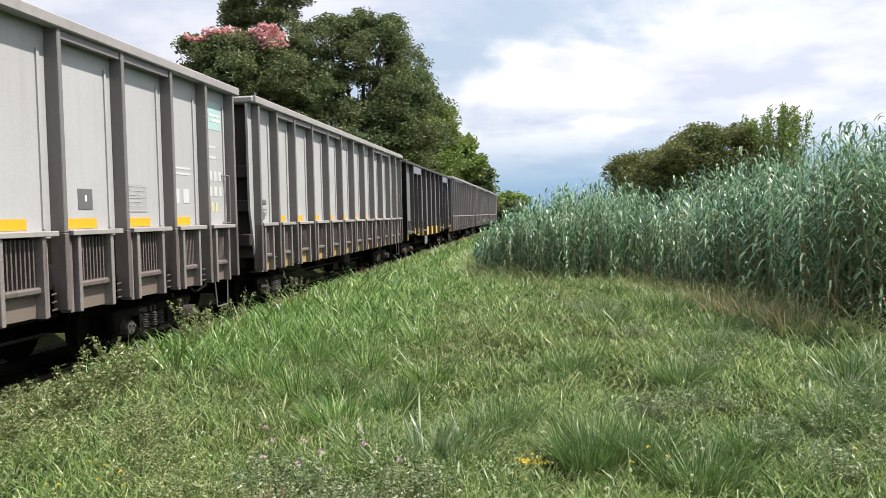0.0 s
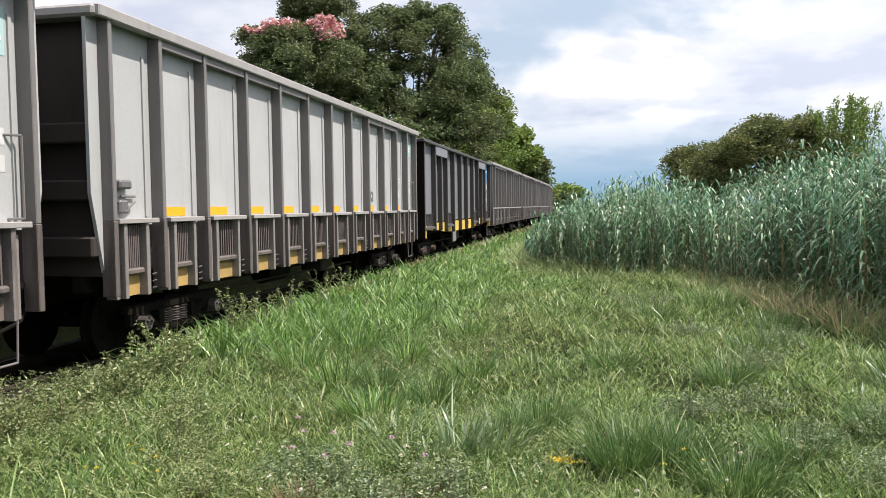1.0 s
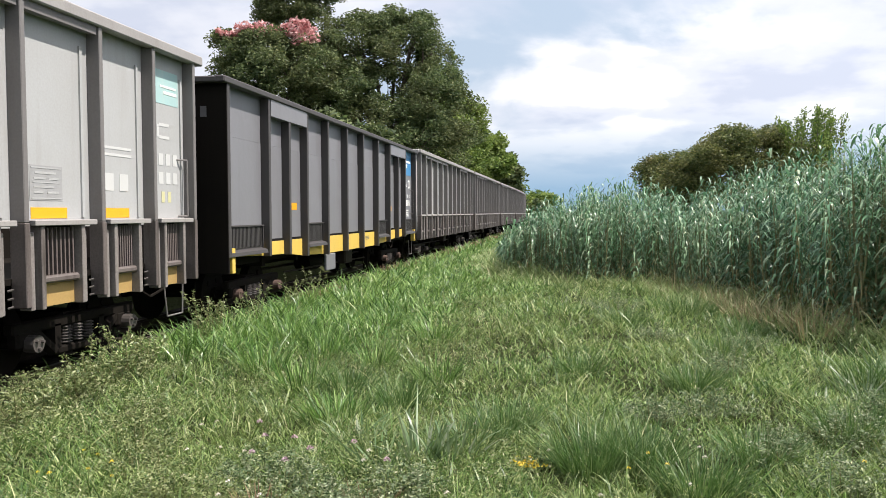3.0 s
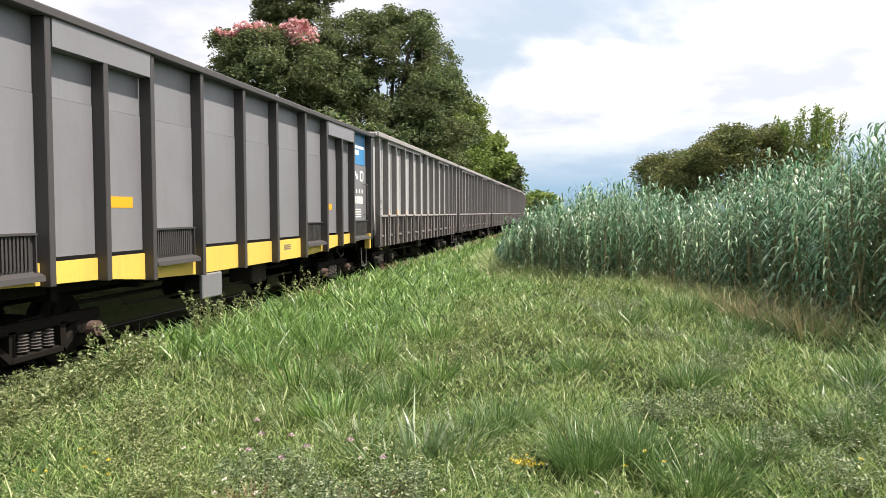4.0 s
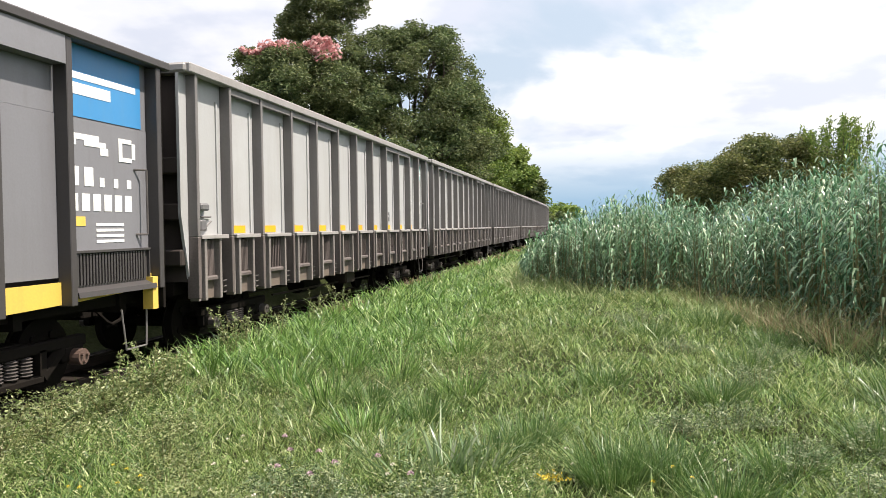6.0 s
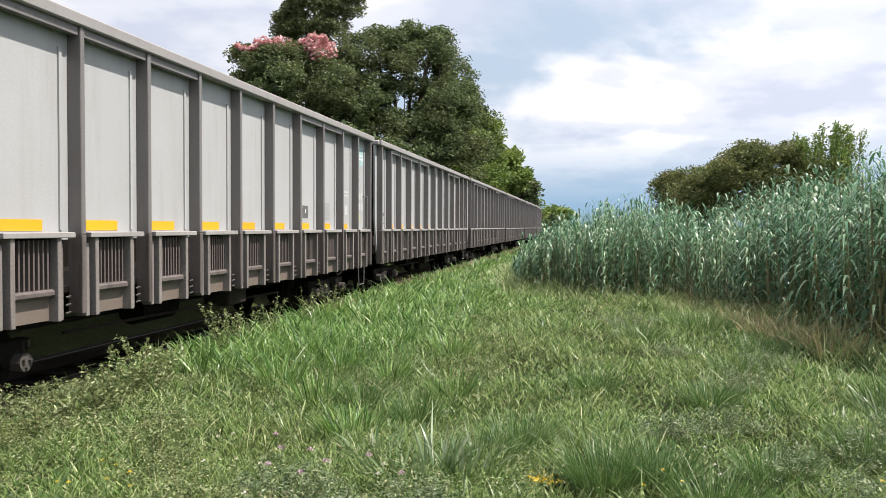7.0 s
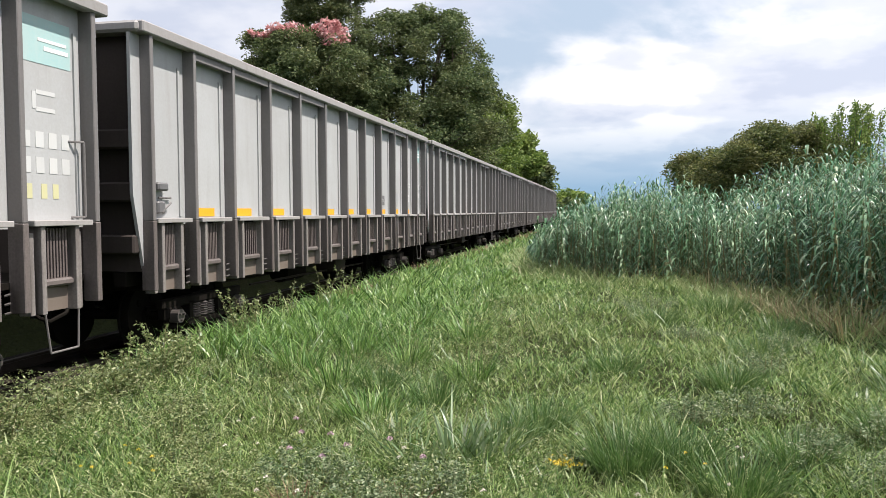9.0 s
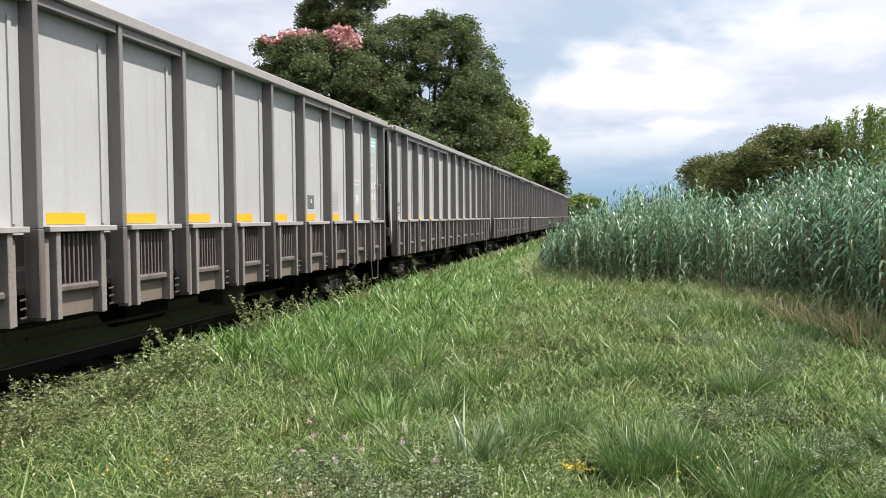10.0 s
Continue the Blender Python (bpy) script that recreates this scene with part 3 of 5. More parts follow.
def white_wagon(skirt_mat, label):
    ln, top = L_WHITE, 3.69
    w = new("gondola_wagon")
    tagged(w, label, "railway wagon", "wagons of the freight train")
    pitch = [1.02, 1.07] + [1.24] * 8 + [1.10, 1.08]
    pitch = [p * ln / sum(pitch) for p in pitch]
    at = [-ln / 2]
    for p in pitch:
        at.append(at[-1] + p)
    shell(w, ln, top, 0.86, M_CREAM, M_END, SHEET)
    made = {}

    def piece(name, key, rows, mat, x, y, z, label="", bevel=0.0):
        k = (name, round(key, 3))
        if k not in made:
            made[k] = mesh_of(name, boxes(*rows, bevel=bevel), mat)
        placed(part(name, made[k], mat, w, label), x, y, z)

    for side in (1, -1):
        for i, y in enumerate(at):
            y = min(max(y, -ln / 2 + 0.05), ln / 2 - 0.05)
            a, b = (SHEET - 0.01, HALF) if side > 0 else (-HALF, -SHEET + 0.01)
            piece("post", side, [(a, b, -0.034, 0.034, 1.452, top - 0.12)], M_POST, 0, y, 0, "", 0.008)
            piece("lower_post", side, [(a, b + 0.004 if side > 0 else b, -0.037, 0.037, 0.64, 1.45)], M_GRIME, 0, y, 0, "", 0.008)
        for i, p in enumerate(pitch):
            y0, y1 = at[i] + 0.05, at[i + 1] - 0.05
            wd, m = y1 - y0, (y0 + y1) / 2
            s = side

            def sx(a, b):
                return (a, b) if s > 0 else (-b, -a)
            piece("side_sheet", wd * s, [(*sx(SHEET - 0.03, SHEET), -wd / 2 - 0.049, wd / 2 + 0.049, 1.4, top - 0.055)], M_CREAM, 0, m, 0)
            if s < 0:
                continue
            piece("weld_flange", 0, [(SHEET, SHEET + 0.02, -0.022, 0.022, 1.5, top - 0.36)], M_CREAM, 0, y1 - 0.115, 0)
            box_w = wd - 0.56
            c = y0 + 0.21 + box_w / 2
            piece("ledge", wd, [(SHEET - 0.01, HALF + 0.02, -box_w / 2 - 0.17, box_w / 2 + 0.24, 1.42, 1.475)], M_LEDGE, 0, c, 0, "", 0.006)
            # the plate's black paints in the shade of the recess behind the ribs
            piece("louvre_back", wd, [(SHEET - 0.03, SHEET + 0.012, -box_w / 2, box_w / 2, 0.86, 1.42)], M_BLACK, 0, c, 0, "black plate behind the ribs")
            for k in range(8):
                q = c - box_w / 2 + 0.06 + (box_w - 0.12) * k / 7
                piece("louvre_rib", 0, [(SHEET + 0.012, SHEET + 0.085, -0.011, 0.011, 0.925, 1.40)], M_LOWER, 0, q, 0)
            for q in (c - box_w / 2 - 0.03, c + box_w / 2 + 0.03):
                piece("stud", 0, [(SHEET - 0.02, HALF - 0.005, -0.03, 0.03, 0.60, 1.42)], M_STUD, 0, q, 0, "", 0.006)
            for q in (c - box_w / 2 - 0.14, c + box_w / 2 + 0.105):
                piece("short_stud", 0, [(SHEET - 0.02, HALF - 0.045, -0.03, 0.03, 0.60, 1.36)], M_STUD, 0, q, 0, "", 0.006)
            piece("lower_rail", wd, [(SHEET + 0.01, HALF - 0.03, -box_w / 2, box_w / 2, 0.845, 0.92)], M_GRIME, 0, c, 0, "", 0.02)
            piece("skirt_plate", wd, [(SHEET - 0.02, SHEET + 0.045, -box_w / 2, box_w / 2, 0.61, 0.845)], skirt_mat, 0, c, 0)
            if i < 11:
                for z in (0.66, 0.74, 0.82):
                    part("cleat", rod(bmesh.new(), (HALF - 0.06, y1 - 0.165, z), (HALF - 0.03, y1 - 0.125, z + 0.012), 0.011, 5), M_STEEL, w)
            if 0 < i < 11:
                piece("yellow_mark", 0, [(SHEET, SHEET + 0.004, -0.28, 0.28, 1.49, 1.60)], M_YELLOW, 0, (y0 + y1) / 2 - 0.09, 0, "worn yellow reflector mark")
        x0, x1 = (HALF - 0.10, HALF + 0.03) if side > 0 else (-HALF - 0.03, -HALF + 0.10)
        part("top_chord", boxes((x0, x1, -ln / 2 - 0.16, ln / 2 + 0.16, top - 0.13, top), (SHEET - 0.03, HALF - 0.1, -ln / 2, ln / 2, top - 0.06, top) if side > 0 else (-HALF + 0.1, -SHEET + 0.03, -ln / 2, ln / 2, top - 0.06, top), bevel=0.015), M_CHORD, w)
        if side > 0:
            for i in (1, 2, 3, 4, 8, 9):
                part("chord_gusset", boxes((HALF - 0.1, HALF - 0.02, at[i] + 0.05, at[i + 1] - 0.05, top - 0.22, top - 0.125)), M_POST, w)
    # far side closed in near-black so the gaps between posts look shaded
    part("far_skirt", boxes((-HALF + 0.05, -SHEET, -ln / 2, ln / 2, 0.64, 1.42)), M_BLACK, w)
    # fittings on the first panel, then signs and plates on the last ones
    y = at[0] + 0.45
    part("latch_box", boxes((SHEET, SHEET + 0.09, y - 0.2, y + 0.02, 1.80, 1.90), (SHEET, SHEET + 0.07, y - 0.18, y - 0.02, 1.53, 1.68), bevel=0.02), M_PLATE, w, "small dark latch boxes")
    bm = bmesh.new()
    for a, b in (((SHEET + 0.06, y - 0.1, 1.55), (SHEET + 0.06, y + 0.1, 1.66)), ((SHEET + 0.03, y - 0.12, 1.72), (SHEET + 0.03, y + 0.15, 1.72))):
        rod(bm, a, b, 0.013)
    part("latch_lever", bm, M_POST, w)
    y = at[8] + 0.60
    part("route_plate", boxes((SHEET, SHEET + 0.006, y - 0.14, y + 0.14, 1.70, 1.93)), M_PLATE, w, "small dark plate")
    part("plate_mark", boxes((SHEET + 0.004, SHEET + 0.009, y - 0.012, y + 0.022, 1.79, 1.86)), M_WHITE, w)
    y = at[9] + 0.5
    data = part("data_panel", boxes((SHEET, SHEET + 0.004, y - 0.26, y + 0.24, 1.67, 2.02)), M_DATA, w, "grey stencilled data panel")
    for a, b, z, t in ((-0.24, 0.22, 1.99, 0.012), (-0.24, 0.22, 1.685, 0.012), (-0.18, 0.14, 1.935, 0.022), (-0.2, -0.02, 1.88, 0.02), (0.03, 0.18, 1.88, 0.02), (-0.22, 0.2, 1.845, 0.01), (-0.2, 0.1, 1.795, 0.02), (-0.2, -0.06, 1.74, 0.02), (0.0, 0.18, 1.74, 0.02)):
        part("data_line", boxes((SHEET + 0.004, SHEET + 0.007, y + a, y + b, z, z + t)), M_CREAM, data, "faint line of stencilled data")
    y = (at[11] + at[12]) / 2 - 0.04
    part("sign_panel", boxes((SHEET, SHEET + 0.004, y - 0.40, y + 0.36, 2.95, 3.38)), M_TEAL, w, "faded teal sign on the last panel")
    part("sign_lettering", boxes((SHEET + 0.003, SHEET + 0.008, y - 0.1, y + 0.30, 3.16, 3.19), (SHEET + 0.003, SHEET + 0.008, y - 0.02, y + 0.32, 3.08, 3.12)), M_WHITE, w)
    f = SHEET
    rows = []
    for z, h in ((2.16, 0.15), (1.92, 0.15)):
        rows += [(f, f + 0.004, y - 0.34 + k * 0.18, y - 0.23 + k * 0.18, z, z + h) for k in range(4)]
    rows += [(f, f + 0.004, y - 0.14, y + 0.12, 2.50, 2.54), (f, f + 0.004, y - 0.19, y - 0.142, 2.52, 2.68), (f, f + 0.004, y - 0.14, y + 0.12, 2.66, 2.70)]
    for r in rows:
        part("stencil_bar", boxes(r), M_PALE, w, "worn white stencil bar")
    part("yellow_stencil", boxes((f, f + 0.004, y - 0.3, y - 0.22, 1.68, 1.82), (f, f + 0.004, y - 0.1, y - 0.02, 1.68, 1.82), (f, f + 0.004, y + 0.06, y + 0.14, 1.68, 1.82)), M_STRAW, w, "faded yellow stencil bars")
    y = (at[10] + at[11]) / 2
    rows = [(f, f + 0.004, y - 0.3 + k * 0.3, y - 0.12 + k * 0.3, 1.80, 2.0) for k in range(2)]
    rows += [(f, f + 0.004, y - 0.32, y + 0.26, z, z + 0.03) for z in (2.2, 2.28)]
    part("faint_stencil", boxes(*rows), M_PALE, w, "faint white stencil bars")
    handle(w, at[12] - 0.16, M_POST)
    underside(w, ln, M_RAIL, M_STEEL)
    return w


def handle(w, y, mat, sheet=SHEET):
    bm = bmesh.new()
    x = sheet + 0.09
    for a, b in (((x, y, 1.5), (x, y, 2.25)), ((x, y, 2.25), (sheet, y - 0.12, 2.25)), ((x, y, 1.5), (sheet, y - 0.1, 1.5))):
        rod(bm, a, b, 0.012)
    part("grab_handle", bm, mat, w, "thin steel grab handle")


def dark_wagon():
    ln, top = 14.37, 3.57
    w = new("gondola_wagon")
    tagged(w, "dark graphite gondola wagon with a yellow lower band and blue sign", "railway wagon", "wagons of the freight train")
    at = [-7.185, -5.53, -4.56, -3.58, -2.26, -0.83, 0.58, 2.07, 3.43, 4.53, 5.51, 7.12]
    # the ends take the underside's near-black, far darker than the grey sides
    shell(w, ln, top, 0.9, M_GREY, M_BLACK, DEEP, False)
    low = [0.86, 0.80, 0.78, 0.70, 0.66, 0.66, 0.66, 0.66, 0.71, 0.78, 0.80, 0.86]
    for side in (1, -1):
        def sx(a, b):
            return (a, b) if side > 0 else (-b, -a)
        for i, y in enumerate(at):
            y = min(max(y, -ln / 2 + 0.045), ln / 2 - 0.045)
            part("post", boxes((*sx(DEEP - 0.01, HALF), y - 0.045, y + 0.045, low[i], top - 0.1), bevel=0.008), M_DARK_POST, w)
        for i in range(11):
            y0, y1 = at[i] + 0.047, at[i + 1] - 0.047
            split = 2.72
            part("side_sheet", boxes((*sx(DEEP - 0.03, DEEP), y0 - 0.046, y1 + 0.046, 1.085, split - 0.002)), M_GREY, w)
            part("upper_sheet", boxes((*sx(DEEP - 0.03, DEEP - 0.006), y0 - 0.046, y1 + 0.046, split + 0.002, top - 0.045)), M_GREY, w)
            bm = bmesh.new()
            vs = []
            for x in sx(DEEP + 0.005, DEEP + 0.03):
                vs += [bm.verts.new((x, a, z)) for a, z in ((y0, low[i] + 0.015), (y1, low[i + 1] + 0.015), (y1, 1.04), (y0, 1.04))]
            for f in ((0, 1, 2, 3), (4, 5, 6, 7), (0, 1, 5, 4), (1, 2, 6, 5), (2, 3, 7, 6), (3, 0, 4, 7)):
                bm.faces.new([vs[k] for k in f])
            bmesh.ops.recalc_face_normals(bm, faces=bm.faces)
            part("yellow_band_plate", bm, M_YELLOW_BAND, w, "yellow band plate")
            if side > 0 and i in (0, 3, 7, 10):
                a, b = y0 + 0.05, y1 - 0.12
                rows = [(DEEP, DEEP + 0.045, a, b, 0.95, 1.32), (DEEP, DEEP + 0.09, a - 0.02, b + 0.02, 1.322, 1.345)]
                k = int((b - a - 0.08) / 0.052)
                rows += [(DEEP + 0.045, DEEP + 0.07, a + 0.05 + q * 0.052, a + 0.078 + q * 0.052, 0.99, 1.31) for q in range(k)]
                rows += [(DEEP, DEEP + 0.08, a - 0.02, a - 0.001, 0.95, 1.32), (DEEP, DEEP + 0.08, b + 0.001, b + 0.02, 0.95, 1.32)]
                part("louvre", boxes(*rows), M_DARK_POST, w, "dark ribbed louvre")
                bm = prism([(DEEP, 0.985), (HALF - 0.01, 0.925), (HALF, 0.87), (HALF - 0.015, 0.87), (HALF - 0.022, 0.912), (DEEP, 0.968)], a - 0.03, b + 0.05)
                part("drip_hood", bm, M_DARK_POST, w)
        x0, x1 = sx(HALF - 0.12, HALF + 0.03)
        part("top_chord", boxes((x0, x1, -ln / 2 - 0.16, ln / 2 + 0.16, top - 0.1, top), (*sx(DEEP - 0.03, HALF - 0.1), -ln / 2, ln / 2, top - 0.05, top), bevel=0.015), M_DARK_POST, w)
        if side > 0:
            for i in (1, 8):
                part("header_plate", boxes((DEEP, HALF + 0.004, at[i] + 0.06, at[i + 2] - 0.06, top - 0.38, top - 0.1)), M_GREY, w)
    for i in (2, 8):
        y = at[i] + 0.065
        part("yellow_mark", boxes((DEEP, DEEP + 0.004, y, y + 0.66, 1.60, 1.73)), M_YELLOW, w, "yellow reflector mark")
    y0, y1 = at[10] + 0.07, at[11] - 0.16
    part("sign_panel", boxes((DEEP, DEEP + 0.004, y0, y1, 2.73, top - 0.1)), M_BLUE, w, "blue sign panel")
    q = y0 + 0.08
    part("sign_lettering", boxes((DEEP + 0.003, DEEP + 0.008, q, y1 - 0.1, 3.12, 3.19), (DEEP + 0.003, DEEP + 0.008, q, q + 0.72, 2.96, 3.08)), M_WHITE, w, "white lettering bars")
    rows = []
    f = DEEP + 0.001
    for k, (a, b, z0, z1) in enumerate(((0.0, 0.5, 2.50, 2.56), (0.25, 0.62, 2.442, 2.498), (0.0, 0.12, 2.44, 2.498), (0.52, 0.66, 2.36, 2.44))):
        rows.append((f, f + 0.004, q + a, q + b, z0, z1))
    for a, b, z0, z1 in ((0.85, 0.92, 2.32, 2.58), (0.922, 1.10, 2.53, 2.58), (0.922, 1.10, 2.32, 2.37), (1.102, 1.17, 2.36, 2.54)):
        rows.append((f + 0.001, f + 0.006, q + a, q + b, z0, z1))
    part("emblem", boxes(*rows[:4]), M_WHITE, w, "plain white emblem shape")
    part("emblem", boxes(*rows[4:]), M_WHITE, w, "plain white ring shape")
    rows = [(f, f + 0.004, q + k * 0.24, q + k * 0.24 + 0.15, 2.02, 2.22) for k in range(2)]
    rows += [(f, f + 0.004, q + 0.5 + k * 0.25, q + 0.5 + k * 0.25 + 0.08, 2.02, 2.12) for k in range(3)]
    rows += [(f, f + 0.004, q + k * 0.19, q + k * 0.19 + 0.13, 1.76, 1.94) for k in range(6)]
    rows += [(f, f + 0.004, q + 0.42, q + 0.92, z, z + 0.03) for z in (1.42, 1.48, 1.54, 1.60)]
    for r in rows:
        part("stencil_bar", boxes(r), M_WHITE, w, "white stencil bar")
    part("faded_bar", boxes((f, f + 0.004, q + 0.02, q + 0.24, 1.6, 1.7)), M_YELLOW_BAND, w)
    y = (at[5] + at[6]) / 2 + 1.45
    part("data_lines", boxes(*[(DEEP + 0.03, DEEP + 0.034, y - 0.2, y + 0.15, z, z + 0.018) for z in (0.86, 0.895, 0.93)]), M_PLATE, w, "small lines of dark stencil")
    e = -ln / 2 - 0.009
    part("end_stencil", boxes(*[(DEEP - 0.62 + k * 0.17, DEEP - 0.52 + k * 0.17, e - 0.006, e - 0.002, 2.98, 3.14) for k in range(3)]), M_PLATE, w, "faded grey stencil bars on the end")
    handle(w, at[11] - 0.2, M_STEEL, DEEP)
    for y in (ln / 2 - 0.195, -ln / 2 + 0.195):
        part("corner_bracket", boxes((DEEP, HALF - 0.02, y - 0.055, y + 0.055, 0.62, 1.0)), M_YELLOW_BAND, w)
    part("valve_cover", boxes((HALF - 0.16, HALF - 0.1, at[4] + 0.12, at[4] + 0.75, 0.30, 0.66), bevel=0.015), M_GREY, w, "grey metal cover hanging below the band")
    underside(w, ln, M_RAIL, M_RUST)
    return w


ochre = white_wagon(M_OCHRE, "cream open gondola wagon with dirty ribs and ochre skirt plates")
plain = white_wagon(M_DUST, "cream open gondola wagon with grimy ribs and yellow marks")
dark = dark_wagon()
# middle of each wagon along the track at the clip's start
train = [(copy_thing(plain, pose(MID, 0, 0)), 5.11), (ochre, 20.38), (dark, 35.66), (plain, 50.74)]
for k in range(1, 8):
    train.append((copy_thing(plain, pose(MID, 0, 0)), 50.71 + PITCH * k))

# ---------------------------------------------------------------- grass and weeds
rng = np.random.default_rng(7)


def meadow_points(n, near, far, a0=-44.0, a1=36.0):
    """Places on the meadow, thinning out with distance from where one stands. a0, a1: bearings from the track's direction."""
    d = near * (far / near) ** rng.random(n)
    a = np.radians(a0 + (a1 - a0) * rng.random(n))
    return np.stack([d * np.sin(a), d * np.cos(a)], 1), d


CANE_EDGE = np.array([(9, 7.6), (5.2, 8.5), (3.9, 9.2), (3.2, 10.2), (2.85, 14.0), (1.8, 16.2), (0.2, 16.6), (-1.5, 19.2), (-2.4, 25), (-2.3, 35), (-2.1, 50), (-2.0, 75), (-2.0, 100)], float)


def from_cane_edge(p):
    """Signed distance from the cane bed's front edge; positive inside the bed."""
    best = np.full(len(p), 1e9)
    sign = np.ones(len(p))
    for a, b in zip(CANE_EDGE, CANE_EDGE[1:]):
        e = b - a
        s = np.clip(((p - a) @ e) / (e @ e), 0, 1)
        q = p - (a + s[:, None] * e)
        d = np.hypot(q[:, 0], q[:, 1])
        side = e[0] * (p[:, 1] - a[1]) - e[1] * (p[:, 0] - a[0])
        new_best = d < best
        best = np.where(new_best, d, best)
        sign = np.where(new_best, -np.sign(side), sign)
    return best * sign


def soft_noise(p, scale, seed):
    """Smooth random field between about -1 and 1."""
    r = np.random.default_rng(seed)
    v = np.zeros(len(p))
    for k in range(9):
        w = r.normal(size=2) * scale * (1 + 0.35 * k)
        v += np.sin(p @ w + r.random() * 6.28) / (1 + 0.25 * k)
    return v / 3.2


def grounded(p, sink=0.01):
    return np.column_stack([p, ground_z(p[:, 0], p[:, 1]) - sink])


def off_track(p):
    return p[:, 0] - track_x(p[:, 1])


def gathered(p, d, share, spread, per):
    """Draws a share of the places together into little tufts; the way outwards from each tuft's middle comes with them."""
    n = len(p)
    order = np.argsort(d)
    slot = np.empty(n, int)
    slot[order] = np.arange(n)
    heart = order[np.minimum((slot // per) * per + rng.integers(0, max(1, per // 12), n), n - 1)]
    pull = rng.random(n) < share
    off = rng.normal(size=(n, 2)) * (spread * np.maximum(1, d / 6))[:, None]
    q = np.where(pull[:, None], p[heart] + off, p)
    az = np.where(pull, np.arctan2(off[:, 1], off[:, 0]) + rng.normal(size=n) * 0.6, rng.random(n) * 6.283)
    return q, az


def meadow_grass():
    near, nd = meadow_points(300000, 2.6, 60)
    round_about = np.stack([-5 + 14 * rng.random(45000), -9 + 16 * rng.random(45000)], 1)
    p = np.concatenate([near, round_about])
    d = np.concatenate([nd, np.full(len(round_about), 9.0)])
    off, cane = off_track(p), from_cane_edge(p)
    tall = np.clip((4.4 - off) / 2.2, 0, 1) * np.clip((p[:, 1] - 6.2) / 2.0, 0, 1)
    keep = (off > 1.35) & (cane < 0.5) & (rng.random(len(p)) > tall * 0.75) & ((soft_noise(p, 2.2, 5) > -0.75) | (rng.random(len(p)) < 0.35))
    p, d = p[keep], d[keep]
    n = len(p)
    p, az = gathered(p, d, 0.55, 0.05, 36)
    patch = soft_noise(p, 1.1, 3)
    h = (0.10 + 0.07 * patch) * (0.55 + 0.9 * rng.random(n)) + 0.02
    h = np.clip(h, 0.04, 0.4) * (1 + (rng.random(n) < 0.04) * 0.9) + 0.06 * np.clip(p[:, 1] - 9, 0, 6) / 6
    w = 0.0055 * (0.6 + 0.9 * rng.random(n) ** 2) * np.maximum(1, d / 4.2) ** 0.7
    v = strips(grounded(p), az, h * 1.25, w, 0.2 + 0.8 * rng.random(n), 0.8 + 0.35 * rng.random(n), 0.3 + 0.5 * rng.random(n), 3, rng.random(n) * 6.283)
    tagged(new("meadow_grass", array_mesh("meadow_grass", *v, M_GRASS)), "short mixed meadow grass, yellowish in patches", "grass", kind="stuff")


def lush_grass():
    p, d = meadow_points(210000, 6.0, 70, -42, 0)
    off, cane = off_track(p), from_cane_edge(p)
    edge = soft_noise(p, 0.8, 11)
    keep = (off > 1.3) & (off < 4.7 + 0.9 * edge + np.clip(p[:, 1] - 12, 0, 6) * 0.25) & (cane < 0.3) & (p[:, 1] > 7.6 + 0.7 * edge + (off - 2) * 0.5 + 2.2 * rng.random(len(p)) ** 2)
    p, d = p[keep], d[keep]
    n = len(p)
    p, az = gathered(p, d, 0.7, 0.07, 40)
    off = off_track(p)
    grow = np.clip(1.15 - (off - 1.6) / 4.5, 0.35, 1) * (0.75 + 0.3 * soft_noise(p, 1.6, 21))
    h = np.clip(0.50 * grow, 0.12, 0.6) * (0.4 + 0.85 * rng.random(n))
    w = 0.0125 * (0.45 + 1.0 * rng.random(n) ** 2) * np.maximum(1, d / 7.5) ** 0.85
    v = strips(grounded(p), az, h * 1.35, w, 0.2 + 0.65 * rng.random(n), 0.95 + 0.25 * rng.random(n), 0.35 + 0.6 * rng.random(n), 4, az + math.pi / 2 + rng.normal(size=n) * 0.8)
    tagged(new("lush_grass", array_mesh("lush_grass", *v, M_LUSH)), "tall lush green grass beside the railway", "grass", kind="stuff")


